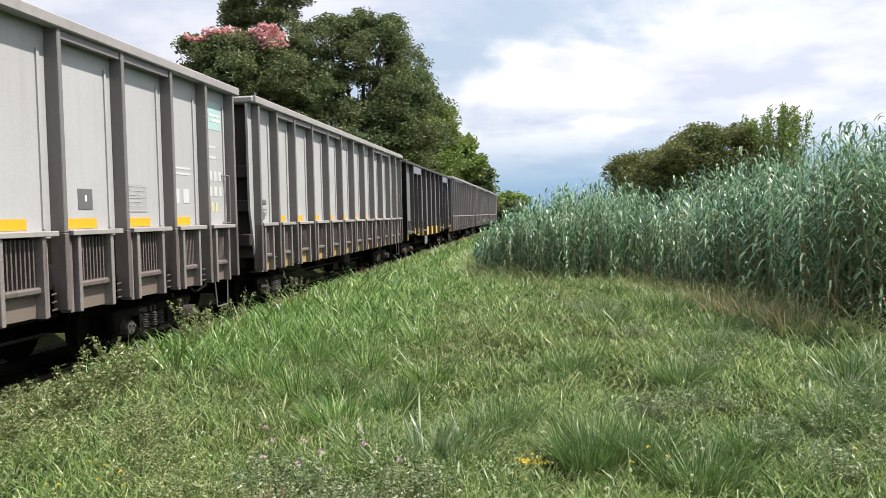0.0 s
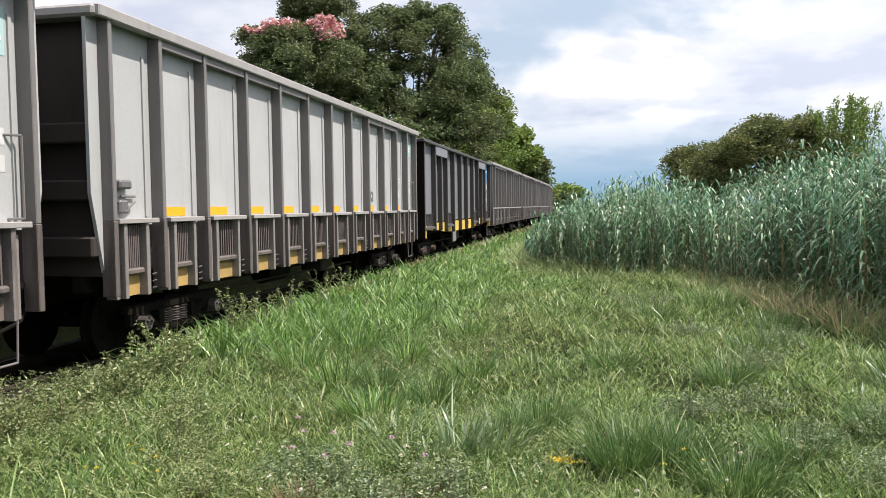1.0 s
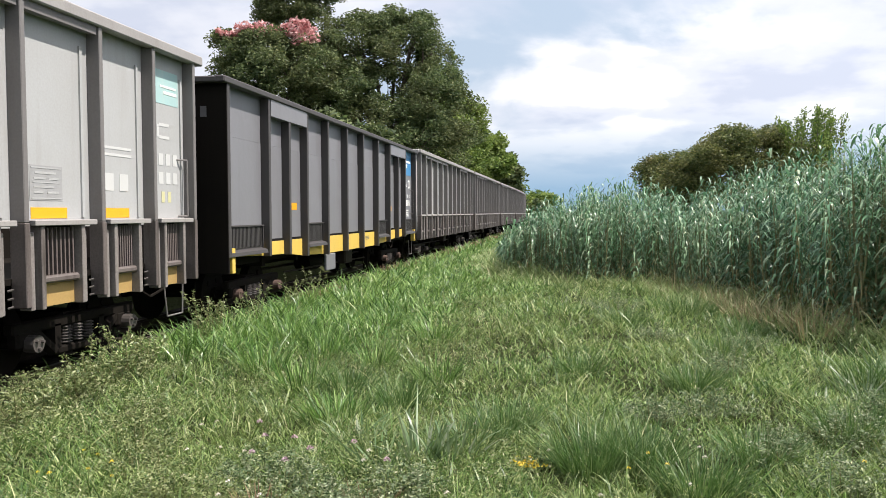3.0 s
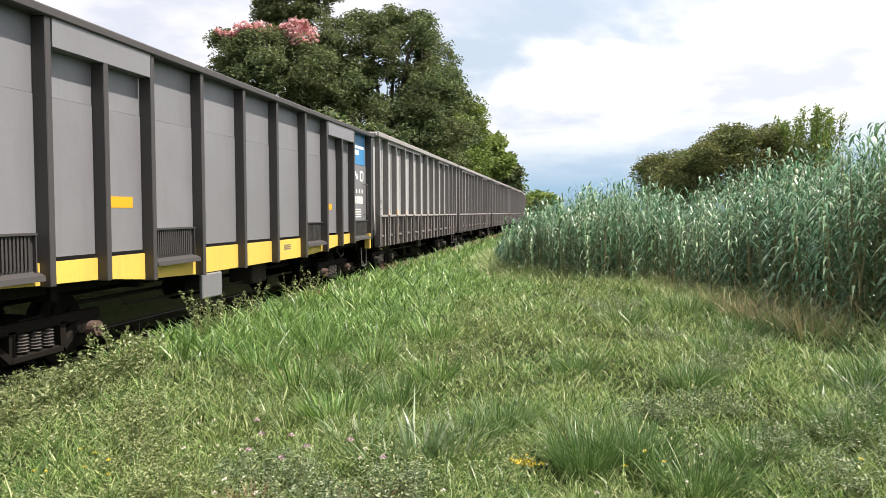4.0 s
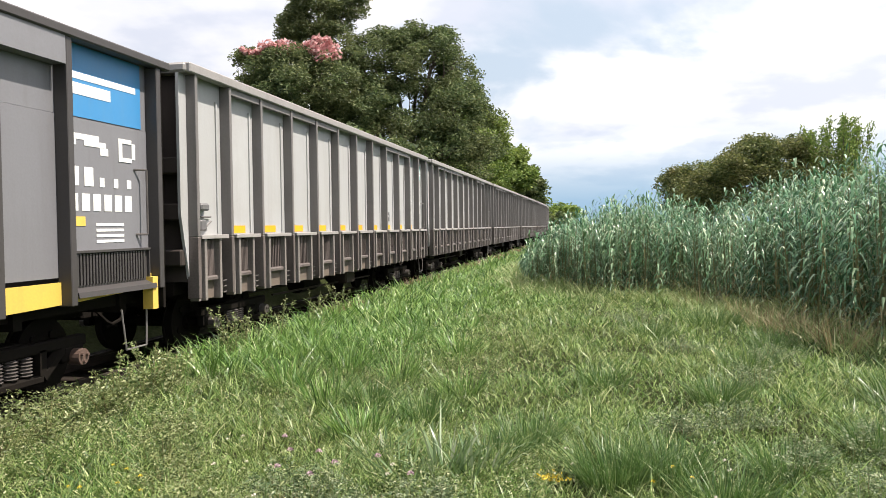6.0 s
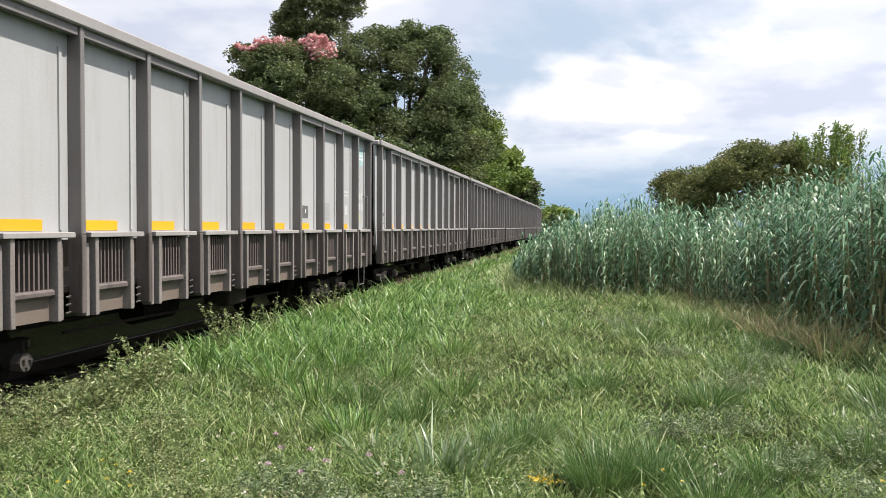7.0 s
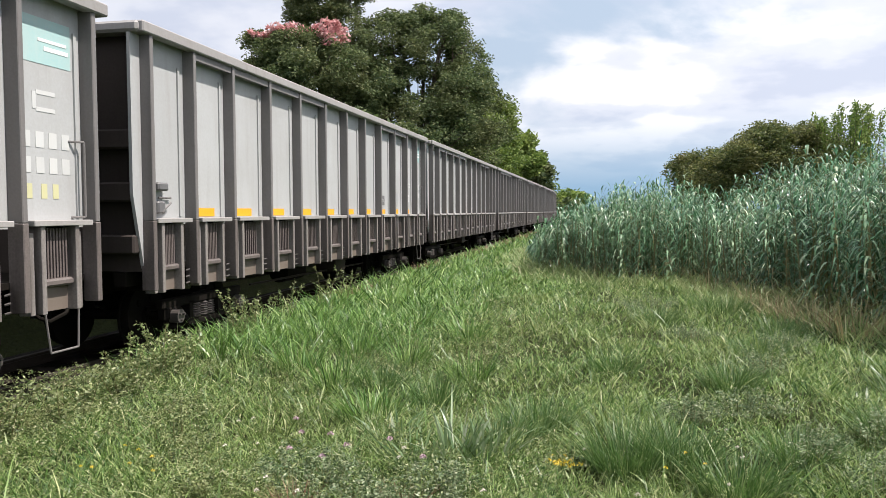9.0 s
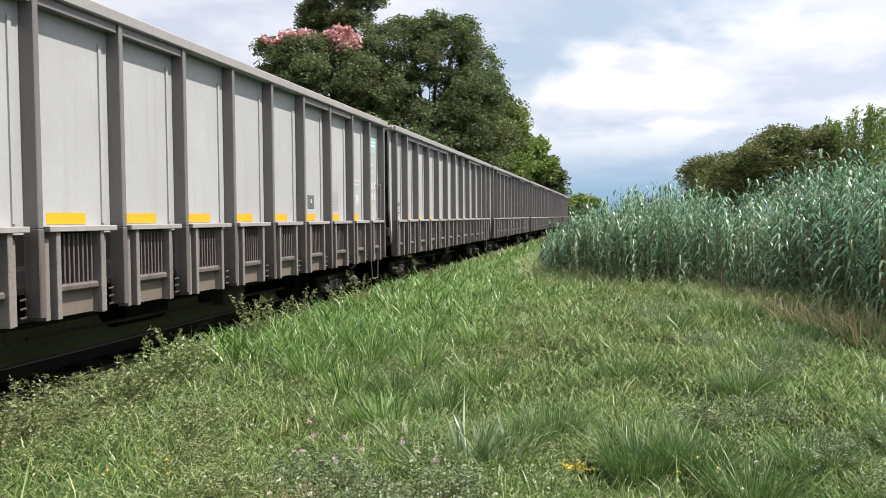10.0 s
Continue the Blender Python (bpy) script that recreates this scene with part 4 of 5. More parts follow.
def trackside_plants():
    """A heap of leafy weeds along the track's shoulder, then brownish stems further on."""
    n = 60000
    p = np.stack([track_x(0) + 1.32 + 1.3 * rng.random(n) ** 1.3, 3.0 + 6.2 * rng.random(n)], 1)
    lump = np.clip(0.75 + 0.55 * soft_noise(p, 3.2, 77), 0.2, 1.4)
    base = grounded(p)
    base[:, 2] += rng.random(n) ** 0.8 * np.interp(p[:, 1], [3, 6.3, 7.3, 9], [0.44, 0.42, 0.25, 0.25]) * lump * np.clip(1.2 - (p[:, 0] - track_x(0) - 1.3) / 1.7, 0.3, 1)
    tagged(new("shoulder_weeds", array_mesh("shoulder_weeds", *leaves(base, 0.006 + 0.008 * rng.random(n), rng, 0.5), M_WEED)), "leafy weeds heaped along the track shoulder", "weeds", kind="stuff")
    n = 15000
    p = np.stack([rng.random(n), 13 * (95 / 13.0) ** rng.random(n)], 1)
    p[:, 0] = track_x(p[:, 1]) + 1.35 + 0.75 * p[:, 0]
    p = p[soft_noise(p, 0.9, 55) > -0.25]
    n = len(p)
    h = (0.34 + 0.14 * soft_noise(p, 1.3, 66)) * (0.5 + 0.8 * rng.random(n))
    v = strips(grounded(p), rng.random(n) * 6.283, h, 0.012 * np.maximum(1, p[:, 1] / 14) ** 0.8, 0.1 + 0.6 * rng.random(n), np.full(n, 1.0), 0.2 + 0.4 * rng.random(n), 3)
    tagged(new("brown_trackside_weeds", array_mesh("brown_trackside_weeds", *v, M_BROWN)), "rusty brown weeds along the rails", "weeds", kind="stuff")
    # taller rough grass at the canes' foot
    n = 60000
    p = np.stack([-3.6 + 9 * rng.random(n), 8 + 24 * rng.random(n)], 1)
    c = from_cane_edge(p)
    k = (c > -1.0 + 0.5 * soft_noise(p, 1.2, 91)) & (c < 0.35)
    p, c = p[k], c[k]
    n = len(p)
    h = (0.28 + 0.25 * np.clip(c + 0.8, 0, 1)) * (0.4 + 0.9 * rng.random(n))
    v = strips(grounded(p), rng.random(n) * 6.283, h * 1.2, 0.011 * np.maximum(1, p[:, 1] / 12), 0.3 + 0.7 * rng.random(n), np.full(n, 1.0), 0.3 + 0.5 * rng.random(n), 3, rng.random(n) * 6.283)
    tagged(new("rough_grass", array_mesh("rough_grass", *v, M_ROUGH)), "rough taller grass at the foot of the canes", "grass", kind="stuff")


def leafy_weeds():
    """Low broad-leaved weeds, thickest near and to the west."""
    p, d = meadow_points(240000, 2.7, 22)
    off, cane = off_track(p), from_cane_edge(p)
    want = soft_noise(p, 1.3, 31) + np.clip((-p[:, 0] - 0.6) / 2, -0.6, 0.5) + 0.3 * np.clip(5.5 - d, -1, 1) + 0.25 * np.clip(p[:, 0] - 0.8, -0.5, 1)
    keep = (off > 1.4) & (cane < 0.3) & (want > 0.05) & (rng.random(len(p)) < 0.5 + want)
    p, d = p[keep], d[keep]
    n = len(p)
    base = grounded(p)
    base[:, 2] += rng.random(n) ** 1.2 * np.clip(0.15 + 0.13 * soft_noise(p, 3.4, 8), 0.03, 0.36)
    size = (0.005 + 0.009 * rng.random(n)) * np.maximum(1, d / 5.5) ** 0.7
    tagged(new("leafy_weeds", array_mesh("leafy_weeds", *leaves(base, size, rng, 0.45), M_WEED)), "low broad-leaved weeds among the grass", "weeds", kind="stuff")


meadow_grass()
lush_grass()
trackside_plants()
leafy_weeds()


def tuft(x, y, height, count, spread, mat, name, label, width=0.008):
    n = count
    a = rng.random(n) * 6.283
    r = spread * np.sqrt(rng.random(n)) * 0.35
    p = np.stack([r * np.cos(a), r * np.sin(a), np.full(n, -0.02)], 1)
    h = height * (0.45 + 0.65 * rng.random(n))
    lean = 0.15 + 0.75 * rng.random(n)
    v = strips(p, a + rng.normal(size=n) * 0.5, h * 1.25, width * (0.7 + 0.6 * rng.random(n)), lean, np.full(n, 1.0), 0.22 + 0.45 * lean * rng.random(n), 4, a + math.pi / 2 + rng.normal(size=n) * 0.7)
    ob = tagged(new(name, array_mesh(name, *v, mat)), label, "grass tuft", "grass tufts in the meadow")
    ob.location = (x, y, float(ground_z(x, y)))
    return ob


TUFT_LABEL = "bluish-green arching grass tuft in the meadow"
for x, y, h, n, s in ( (0.14, 4.75, 0.40, 420, 0.5), (0.45, 4.85, 0.36, 360, 0.5), (0.72, 4.45, 0.34, 300, 0.5), (-0.45, 5.5, 0.34, 300, 0.5), (1.05, 6.9, 0.32, 300, 0.5), (-0.62, 5.0, 0.32, 200, 0.4), (1.9, 5.6, 0.34, 300, 0.5), (2.35, 6.1, 0.30, 260, 0.5), (1.15, 5.0, 0.30, 280, 0.45), (2.6, 7.4, 0.5, 120, 0.4), (2.9, 7.0, 0.5, 120, 0.4), (1.6, 8.6, 0.34, 260, 0.6), (0.75, 11.0, 0.34, 260, 0.7), (-1.35, 6.2, 0.36, 200, 0.4), (-1.9, 6.6, 0.42, 200, 0.4), (1.75, 12.2, 0.45, 300, 0.9), (0.1, 7.6, 0.26, 220, 0.5), (2.1, 10.2, 0.4, 260, 0.7)):
    tuft(x, y, h * 0.92, int(n * 1.5), s * 1.15, M_TUFT, "grass_tuft", TUFT_LABEL, 0.005)
for x, y, h, n in ((-0.88, 4.62, 0.38, 44), (-1.08, 4.48, 0.30, 30), (-0.70, 4.72, 0.34, 34), (2.45, 7.1, 0.42, 44), (2.8, 7.3, 0.42, 44), (3.0, 7.7, 0.4, 40), (-1.35, 5.0, 0.28, 26)):
    tuft(x, y, h, n, 0.42, M_BROAD, "broad_grass_tuft", "arching broad-bladed pale green grass tuft", 0.015)
for x, y, h in ((-2.3, 6.6, 0.42), (-1.7, 5.6, 0.3), (-3.0, 7.4, 0.44), (-2.7, 8.4, 0.46), (-2.0, 8.0, 0.38), (-1.6, 9.4, 0.42), (-2.4, 10.2, 0.46), (-1.2, 7.2, 0.34), (-3.4, 9.2, 0.5)):
    tuft(x, y, h, 170, 0.6, M_LUSH, "lush_grass_tuft", "bright green arching tuft in the tall grass", 0.0075)
for x, y in ((2.75, 10.6), (2.6, 11.3), (2.5, 12.6), (2.9, 9.9), (1.9, 15.0), (2.5, 11.9), (2.75, 11.0), (3.0, 10.2), (2.4, 13.4)):
    tuft(x, y, 0.5, 60, 0.9, M_DRY, "dry_tuft", "dry brownish tuft at the canes' foot", 0.009)


def weed_clump(x, y, r, h, n, mat, label):
    """A bushy weed: thin stems with many small leaves, lumpy on top."""
    e = new("weed_clump")
    e.location = (x, y, float(ground_z(x, y)) - 0.01)
    tagged(e, label, "weed", "weed clumps in the meadow")
    m = 34
    a, q = rng.random(m) * 6.283, r * np.sqrt(rng.random(m))
    tip = np.stack([q * np.cos(a), q * np.sin(a), h * (1.05 - 0.6 * (q / r) ** 2) * (0.6 + 0.5 * rng.random(m))], 1)
    which = rng.integers(0, m, n)
    s = (0.25 + 0.75 * rng.random(n) ** 0.7)[:, None]
    pts = tip[which] * s * [1, 1, 1] + rng.normal(size=(n, 3)) * 0.014
    root = tip * [0.7, 0.7, 0]
    stems = strips(root, a, tip[:, 2], np.full(m, 0.005), np.full(m, 0.12), np.full(m, 1.0), np.zeros(m), 2)
    tagged(part("stem_tangle", array_mesh("stem_tangle", *stems, M_STALK), None, e), kind="stuff")
    part("foliage", array_mesh("foliage", *leaves(pts, 0.006 + 0.009 * rng.random(n), rng, 0.5), mat), None, e)


for x, y, r, h in ((1.25, 5.05, 0.38, 0.26), (1.75, 5.35, 0.42, 0.28), (1.5, 4.6, 0.3, 0.22), (2.15, 5.9, 0.36, 0.26), (1.05, 6.1, 0.36, 0.24), (0.6, 5.9, 0.26, 0.2), (2.05, 4.9, 0.36, 0.28), (1.45, 7.6, 0.4, 0.3), (1.9, 8.9, 0.45, 0.3), (1.0, 9.6, 0.4, 0.26), (0.7, 12.6, 0.6, 0.34)):
    weed_clump(x, y, r, h, 1900, M_GREYLEAF, "greyish green leafy weed clump in the grass")
for x, y, r, h in ((-1.45, 3.95, 0.34, 0.30), (-1.15, 3.7, 0.3, 0.27), (-0.85, 3.95, 0.28, 0.25), (-1.75, 4.25, 0.3, 0.27), (-0.95, 3.45, 0.26, 0.24), (-2.1, 3.9, 0.28, 0.24), (-2.5, 4.4, 0.34, 0.26), (-2.9, 4.9, 0.36, 0.3), (-3.2, 5.5, 0.36, 0.28)):
    weed_clump(x, y, r, h, 1900, M_GREYLEAF if x > -1.9 else M_WEED, "leafy grey-green weed clump with tangled stems")


for x, y in ((-1.55, 3.72), (-1.5, 3.62), (-0.98, 3.75)):
    tuft(x, y, 0.24, 60, 0.22, M_BROWN, "russet_weed", "small reddish-brown weed in the grass", 0.006)


def flower_mesh(name, mat, r, petals, height):
    """A flower head of many small petals."""
    pts = np.zeros((petals, 3))
    a = np.arange(petals) * 2.39996
    k = np.sqrt((np.arange(petals) + 0.5) / petals)
    pts[:, 0], pts[:, 1], pts[:, 2] = r * k * np.cos(a), r * k * np.sin(a), height + r * 0.9 * (1 - k * k)
    return array_mesh(name, *leaves(pts, np.full(petals, r * 0.5), rng, 0.8), mat)


def stem_mesh(height):
    n = 7
    base = np.zeros((n, 3))
    base[1:, 2] = np.linspace(0.1, 0.8, n - 1) * height
    az = np.arange(n) * 2.4
    ln = np.where(np.arange(n) == 0, height, 0.05)
    v = strips(base, az, ln, np.where(np.arange(n) == 0, 0.006, 0.014), np.where(np.arange(n) == 0, 0.01, 0.8), np.where(np.arange(n) == 0, 1.0, 0.6), np.where(np.arange(n) == 0, 0.0, 0.4), 3)
    return array_mesh("stem", *v, M_WEED)


def flower(name, label, head, stem, x, y, turn):
    e = new(name)
    e.location, e.rotation_euler = (x, y, float(ground_z(x, y)) - 0.01), (0.1 * math.sin(turn * 3), 0.1 * math.cos(turn * 2), turn)
    tagged(e, label, "flower", "flowers in the meadow")
    part("stem", stem, None, e)
    part("flower_head", head, None, e)


mauve, mauve_stem = flower_mesh("flower_head", M_MAUVE, 0.017, 26, 0.31), stem_mesh(0.31)
for k, (x, y) in enumerate(((-1.44, 3.78), (-1.62, 3.95), (-1.33, 4.02), (-1.50, 4.2), (-1.75, 4.3), (-1.9, 4.6), (-1.15, 4.1), (-0.9, 3.75))):
    flower("thistle_flower", "mauve thistle-like flower on a leafy stem", mauve, mauve_stem, x, y, k * 1.7)
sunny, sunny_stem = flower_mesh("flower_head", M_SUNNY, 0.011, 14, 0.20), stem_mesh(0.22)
spots = [(-2.95, 3.95), (-2.73, 4.21), (-2.84, 3.91), (-2.9, 4.3), (-2.62, 3.95), (-2.55, 4.05), (-2.4, 3.8), (0.32, 4.3), (0.45, 4.55), (0.52, 4.4), (1.6, 4.6)]
for k, (x, y) in enumerate(spots):
    flower("yellow_flower", "small yellow wildflower in the grass", sunny, sunny_stem, x, y, k * 2.1)
# one fallen yellow cluster lying in the grass
pts = rng.normal(size=(90, 3)) * [0.045, 0.03, 0.012] + [0, 0, 0.05]
cl = new("fallen_blossom", array_mesh("fallen_blossom", *leaves(pts, np.full(90, 0.013), rng, 0.5), M_SUNNY))
cl.location = (-0.225, 4.66, float(ground_z(-0.225, 4.66)))
tagged(cl, "flat bright yellow flower cluster low in the grass", "flower")
white, white_stem = flower_mesh("flower_head", M_CLOVER, 0.014, 16, 0.14), stem_mesh(0.14)
for k in range(26):
    x, y = -2.7 + 3.8 * rng.random(), 3.3 + 2.0 * rng.random()
    flower("clover_flower", "small whitish clover head in the grass", white, white_stem, x, y, k * 1.3)


def track_weeds():
    """Woolly weeds that stand up against the dark underside of the train."""
    k = 0
    for x, y, h in ((-4.1, 5.3, .36), (-4.2, 5.75, .40), (-4.15, 6.1, .36), (-4.25, 6.4, .46), (-4.2, 6.75, .40), (-4.3, 7.05, .50), (-4.25, 7.35, .42), (-4.35, 7.6, .40), (-4.1, 6.9, .3), (-4.05, 6.2, .28), (-4.3, 5.0, .42), (-4.2, 4.6, .4), (-4.4, 8.9, .62), (-4.45, 9.4, .55), (-4.5, 9.9, .5), (-4.45, 10.6, .6), (-4.5, 12.2, .55), (-4.5, 13.4, .6)):
        h *= 1.15 if y < 8.5 else 1.2
        n = 420
        s = rng.random(n)
        br = rng.integers(0, 6, n)
        a = br * 1.05 + k
        reach = 0.16 * (0.4 + s) * (br > 0)
        pts = np.stack([np.cos(a) * reach * s, np.sin(a) * reach * s, h * s * (0.75 + 0.06 * br)], 1) + rng.normal(size=(n, 3)) * 0.018
        e = new("track_weed")
        e.location = (x, y, float(ground_z(x, y)) - 0.02)
        tagged(e, "branching greyish weed beside the dark track", "weed", "weeds beside the track")
        bm = bmesh.new()
        for b in range(6):
            t = b * 1.05 + k
            rod(bm, (0, 0, 0), (math.cos(t) * 0.2 * (b > 0), math.sin(t) * 0.2 * (b > 0), h * (0.75 + 0.06 * b)), 0.005, 4, 0.002)
        tagged(part("stem_tangle", bm, M_STALK, e), kind="stuff")
        part("foliage", array_mesh("foliage", *leaves(pts, 0.014 + 0.014 * rng.random(n), rng, 0.6), M_WEED), None, e)
        k += 1


track_weeds()


# ---------------------------------------------------------------- the cane bed
def cane_points(n, y0, y1, depth):
    p = np.stack([-4.2 + 17 * rng.random(n), y0 + (y1 - y0) * rng.random(n)], 1)
    d = from_cane_edge(p)
    k = (d > 0) & (d < depth) & (rng.random(n) < (0.35 + 0.65 * np.clip(d / 0.8, 0, 1)) * np.exp(-d / 2.6) + 0.12) & ((soft_noise(p, 2.6, 77) > -0.35) | (d > 2.5))
    return p[k], d[k]


def cane_bed():
    """Stout stalks with leaves in two ranks that rise, arch over and hang; dead leaves low on the stalk."""
    sets = [cane_points(12500, 7.4, 26, 8.0), cane_points(6000, 26, 100, 5.0)]
    pieces_leaf, pieces_stalk, pieces_dead = [], [], []
    for (p, d), far in zip(sets, (False, True)):
        n = len(p)
        # low at the railway's side, a hollow in front of the bushes, highest to the east
        h = np.interp(p[:, 0] - 0.12 * np.maximum(0, p[:, 1] - 18), [-2.6, -1.7, -0.8, 0.8, 1.5, 2.5, 3.2, 4.5], [0.95, 1.5, 2.0, 2.25, 2.3, 1.85, 2.2, 2.65])
        h = h * (0.78 + 0.22 * np.clip(d / 1.6 + 0.6 * (p[:, 1] < 12.5), 0, 1)) * (0.74 + 0.32 * rng.random(n)) + 0.18 * soft_noise(p, 0.9, 41)
        h = np.clip(h, 0.6, 3.0)
        base = grounded(p)
        a = rng.random(n) * 6.283
        lean = 0.02 + 0.09 * rng.random(n)
        pieces_stalk.append(strips(base, a, h, np.full(n, 0.024 if not far else 0.04), lean, np.full(n, 1.0), np.zeros(n), 2, a))
        m = 22 if not far else 11
        rank = a + rng.normal(size=n) * 0.8
        size = 0.8 + 0.4 * rng.random(n)
        for k in range(m):
            s = np.clip(0.04 + 0.96 * (k + 0.5 + 0.5 * rng.random(n)) / m, 0, 1)
            at = base + np.stack([np.cos(a) * h * lean * s, np.sin(a) * h * lean * s, h * s], 1)
            az = rank + k * math.pi + rng.normal(size=n) * 0.3
            ln = (0.25 + 0.15 * rng.random(n)) * size * (1.0 - 0.45 * np.abs(s - 0.65))
            top = s > 0.92
            wd = (0.024 + 0.014 * rng.random(n)) * (1.0 if not far else 1.6)
            out = np.where(top, 0.35, 0.78) + 0.25 * rng.random(n)
            up = np.where(top, 0.95, 0.72) + 0.25 * rng.random(n)
            droop = np.where(top, 0.55, 1.0) + 0.5 * rng.random(n)
            v = strips(at, az, ln, wd, out, up, droop, 5 if not far else 3, az + math.pi / 2 + rng.normal(size=n) * 0.3)
            pieces_leaf.append(v)
        if not far:
            for k in range(2):
                s = 0.05 + 0.3 * rng.random(n)
                at = base + np.array([0, 0, 1.0]) * (h * s)[:, None]
                az = rng.random(n) * 6.283
                pieces_dead.append(strips(at, az, 0.22 + 0.2 * rng.random(n), np.full(n, 0.022), 0.4 + 0.4 * rng.random(n), 0.3 + 0.3 * rng.random(n), 1.0 + 0.6 * rng.random(n), 4))
    tagged(new("cane_leaves", array_mesh("cane_leaves", *merged(pieces_leaf), M_REED)), "dense blue-green giant cane leaves, arching", "canes", kind="stuff")
    tagged(new("cane_stalks", array_mesh("cane_stalks", *merged(pieces_stalk), M_STALK)), "upright cane stalks, brownish at the foot", "canes", kind="stuff")
    tagged(new("dead_cane_leaves", array_mesh("dead_cane_leaves", *merged(pieces_dead), M_DRY)), "withered brown cane leaves near the ground", "canes", kind="stuff")


cane_bed()


# ---------------------------------------------------------------- trees
def clumped(blobs, clumps, per, spread, shell=0.55, holes=-1.2):
    """Leaf places: small clumps spread over the outer part of the crown's lobes."""
    vol = np.array([b[3] * b[4] * b[5] for b in blobs]) ** 0.67
    out = []
    for b, share in zip(blobs, vol / vol.sum()):
        m = max(6, int(clumps * share))
        u = rng.normal(size=(m, 3))
        u /= np.linalg.norm(u, axis=1)[:, None]
        u *= (shell + (1.0 - shell) * rng.random(m) ** 0.6)[:, None]
        c = np.array(b[:3]) + u * np.array(b[3:])
        wave = 1.5 / (spread + 0.1)
        gap = np.sin(c[:, 0] * wave) + np.sin(c[:, 2] * wave * 1.3 + 1) + np.sin(c[:, 1] * wave * 0.9 + c[:, 0] * wave * 0.6)
        c = c[gap > holes]
        m = len(c)
        s = spread * (0.5 + 0.8 * rng.random(m))
        g = rng.normal(size=(m, per, 3))
        g *= (np.minimum(1, 1.5 / np.linalg.norm(g, axis=2)))[:, :, None]
        out.append((c[:, None, :] + g * s[:, None, None] * [1, 1, 0.7]).reshape(-1, 3))
    return np.concatenate(out)


def tree(name, label, x, y, blobs, mat, size, clumps, per, spread, trunk, category="tree", bloom=None, flat=0.5, group=""):
    """A tree: tapered trunk, a limb to each lobe of its crown, and the crown's leaves. blobs are relative to the foot."""
    e = new(name)
    z0 = float(ground_z(x, y))
    e.location = (x, y, z0)
    tagged(e, label, category, group)
    fork = min(b[2] - b[5] * 0.7 for b in blobs)
    fork = max(fork, 0.4)
    bm = rod(bmesh.new(), (0, 0, -0.2), (0, 0, fork), trunk, 10, trunk * 0.75)
    for b in blobs:
        knee = Vector((b[0] * 0.45, b[1] * 0.45, fork + (b[2] - fork) * 0.55))
        rod(bm, (0, 0, fork - 0.1), knee, trunk * 0.55, 7, trunk * 0.32)
        rod(bm, knee, (b[0], b[1], b[2] + b[5] * 0.4), trunk * 0.32, 6, trunk * 0.1)
        for k in range(4):
            w = Vector(rng.normal(size=3))
            w.normalize()
            rod(bm, knee.lerp(Vector(b[:3]), 0.6), Vector(b[:3]) + Vector((w.x * b[3], w.y * b[4], abs(w.z) * b[5])) * 0.85, trunk * 0.14, 5, trunk * 0.04)
    part("trunk", bm, M_BARK, e)
    lobes = list(blobs)
    for b in blobs:
        for k in range(7):
            w = rng.normal(size=3)
            w /= np.linalg.norm(w)
            q = 0.16 + 0.24 * rng.random()
            g = 0.74 + 0.24 * rng.random()
            lobes.append((b[0] + w[0] * b[3] * g, b[1] + w[1] * b[4] * g, b[2] + abs(w[2]) * b[5] * g, b[3] * q, b[4] * q, b[5] * q * 0.8))
    pts = clumped(lobes, clumps, per, spread)
    part("crown", array_mesh("crown", *leaves(pts, size * (0.65 + 0.7 * rng.random(len(pts))), rng, flat), mat), None, e)
    if bloom:
        pts = clumped(bloom, 70, 40, 0.2, 0.3, -4)
        part("blossoms", array_mesh("blossoms", *leaves(pts, 0.13 * (0.6 + 0.8 * rng.random(len(pts))), rng, 0.8), M_PINK), None, e, "pink blossom clusters")
    return e


tree("broad_tree", "broad dark-green tree behind the train", -11.8, 50, [(-1.6, -0.5, 9.9, 2.6, 2.4, 2.2), (-3.8, -0.5, 8.4, 2.8, 2.4, 2.6), (0, 0, 6.4, 4.8, 4.6, 3.4), (1.5, 0, 9.9, 2.6, 3.0, 2.4), (3.2, -1, 6.6, 2.3, 3.0, 2.4), (-4.2, -1, 5.0, 3.2, 3.0, 2.8), (2.8, -2, 4.0, 2.8, 3.0, 2.6), (0.6, 0.5, 11.9, 1.8, 1.6, 1.1), (2.9, 0.4, 9.6, 1.5, 1.8, 1.5), (1.9, 0.2, 11.8, 1.1, 1.2, 0.7), (-0.8, -2, 4.4, 4.2, 3.0, 2.8), (-3.4, -0.4, 10.6, 2.0, 1.8, 1.5), (-1.2, 0, 11.4, 2.0, 1.8, 1.4), (-4.8, -0.6, 9.3, 1.8, 1.8, 1.6)], M_DARKTREE, 0.105, 2100, 62, 0.36, 0.4)
tree("silk_floss_tree", "leafy tree with pink blossom along its top", -17.6, 45, [(0, 0, 7.2, 2.9, 3.0, 2.6), (-1.9, 0, 7.8, 1.8, 2.2, 1.6), (-0.6, 0, 9.3, 2.1, 2.2, 1.1), (1.6, 0, 8.2, 2.4, 2.4, 1.8), (-3.1, 0, 9.9, 0.9, 1.0, 0.4), (-1.4, 0, 5.0, 2.4, 2.6, 2.2)], M_DARKTREE, 0.105, 1050, 60, 0.34, 0.3, bloom=[(1.7, -0.6, 10.3, 1.1, 0.9, 0.5), (-0.9, -0.6, 10.3, 1.2, 0.9, 0.42), (-2.4, -0.6, 10.2, 0.9, 0.8, 0.25), (2.2, -0.8, 9.8, 0.7, 0.7, 0.4)])
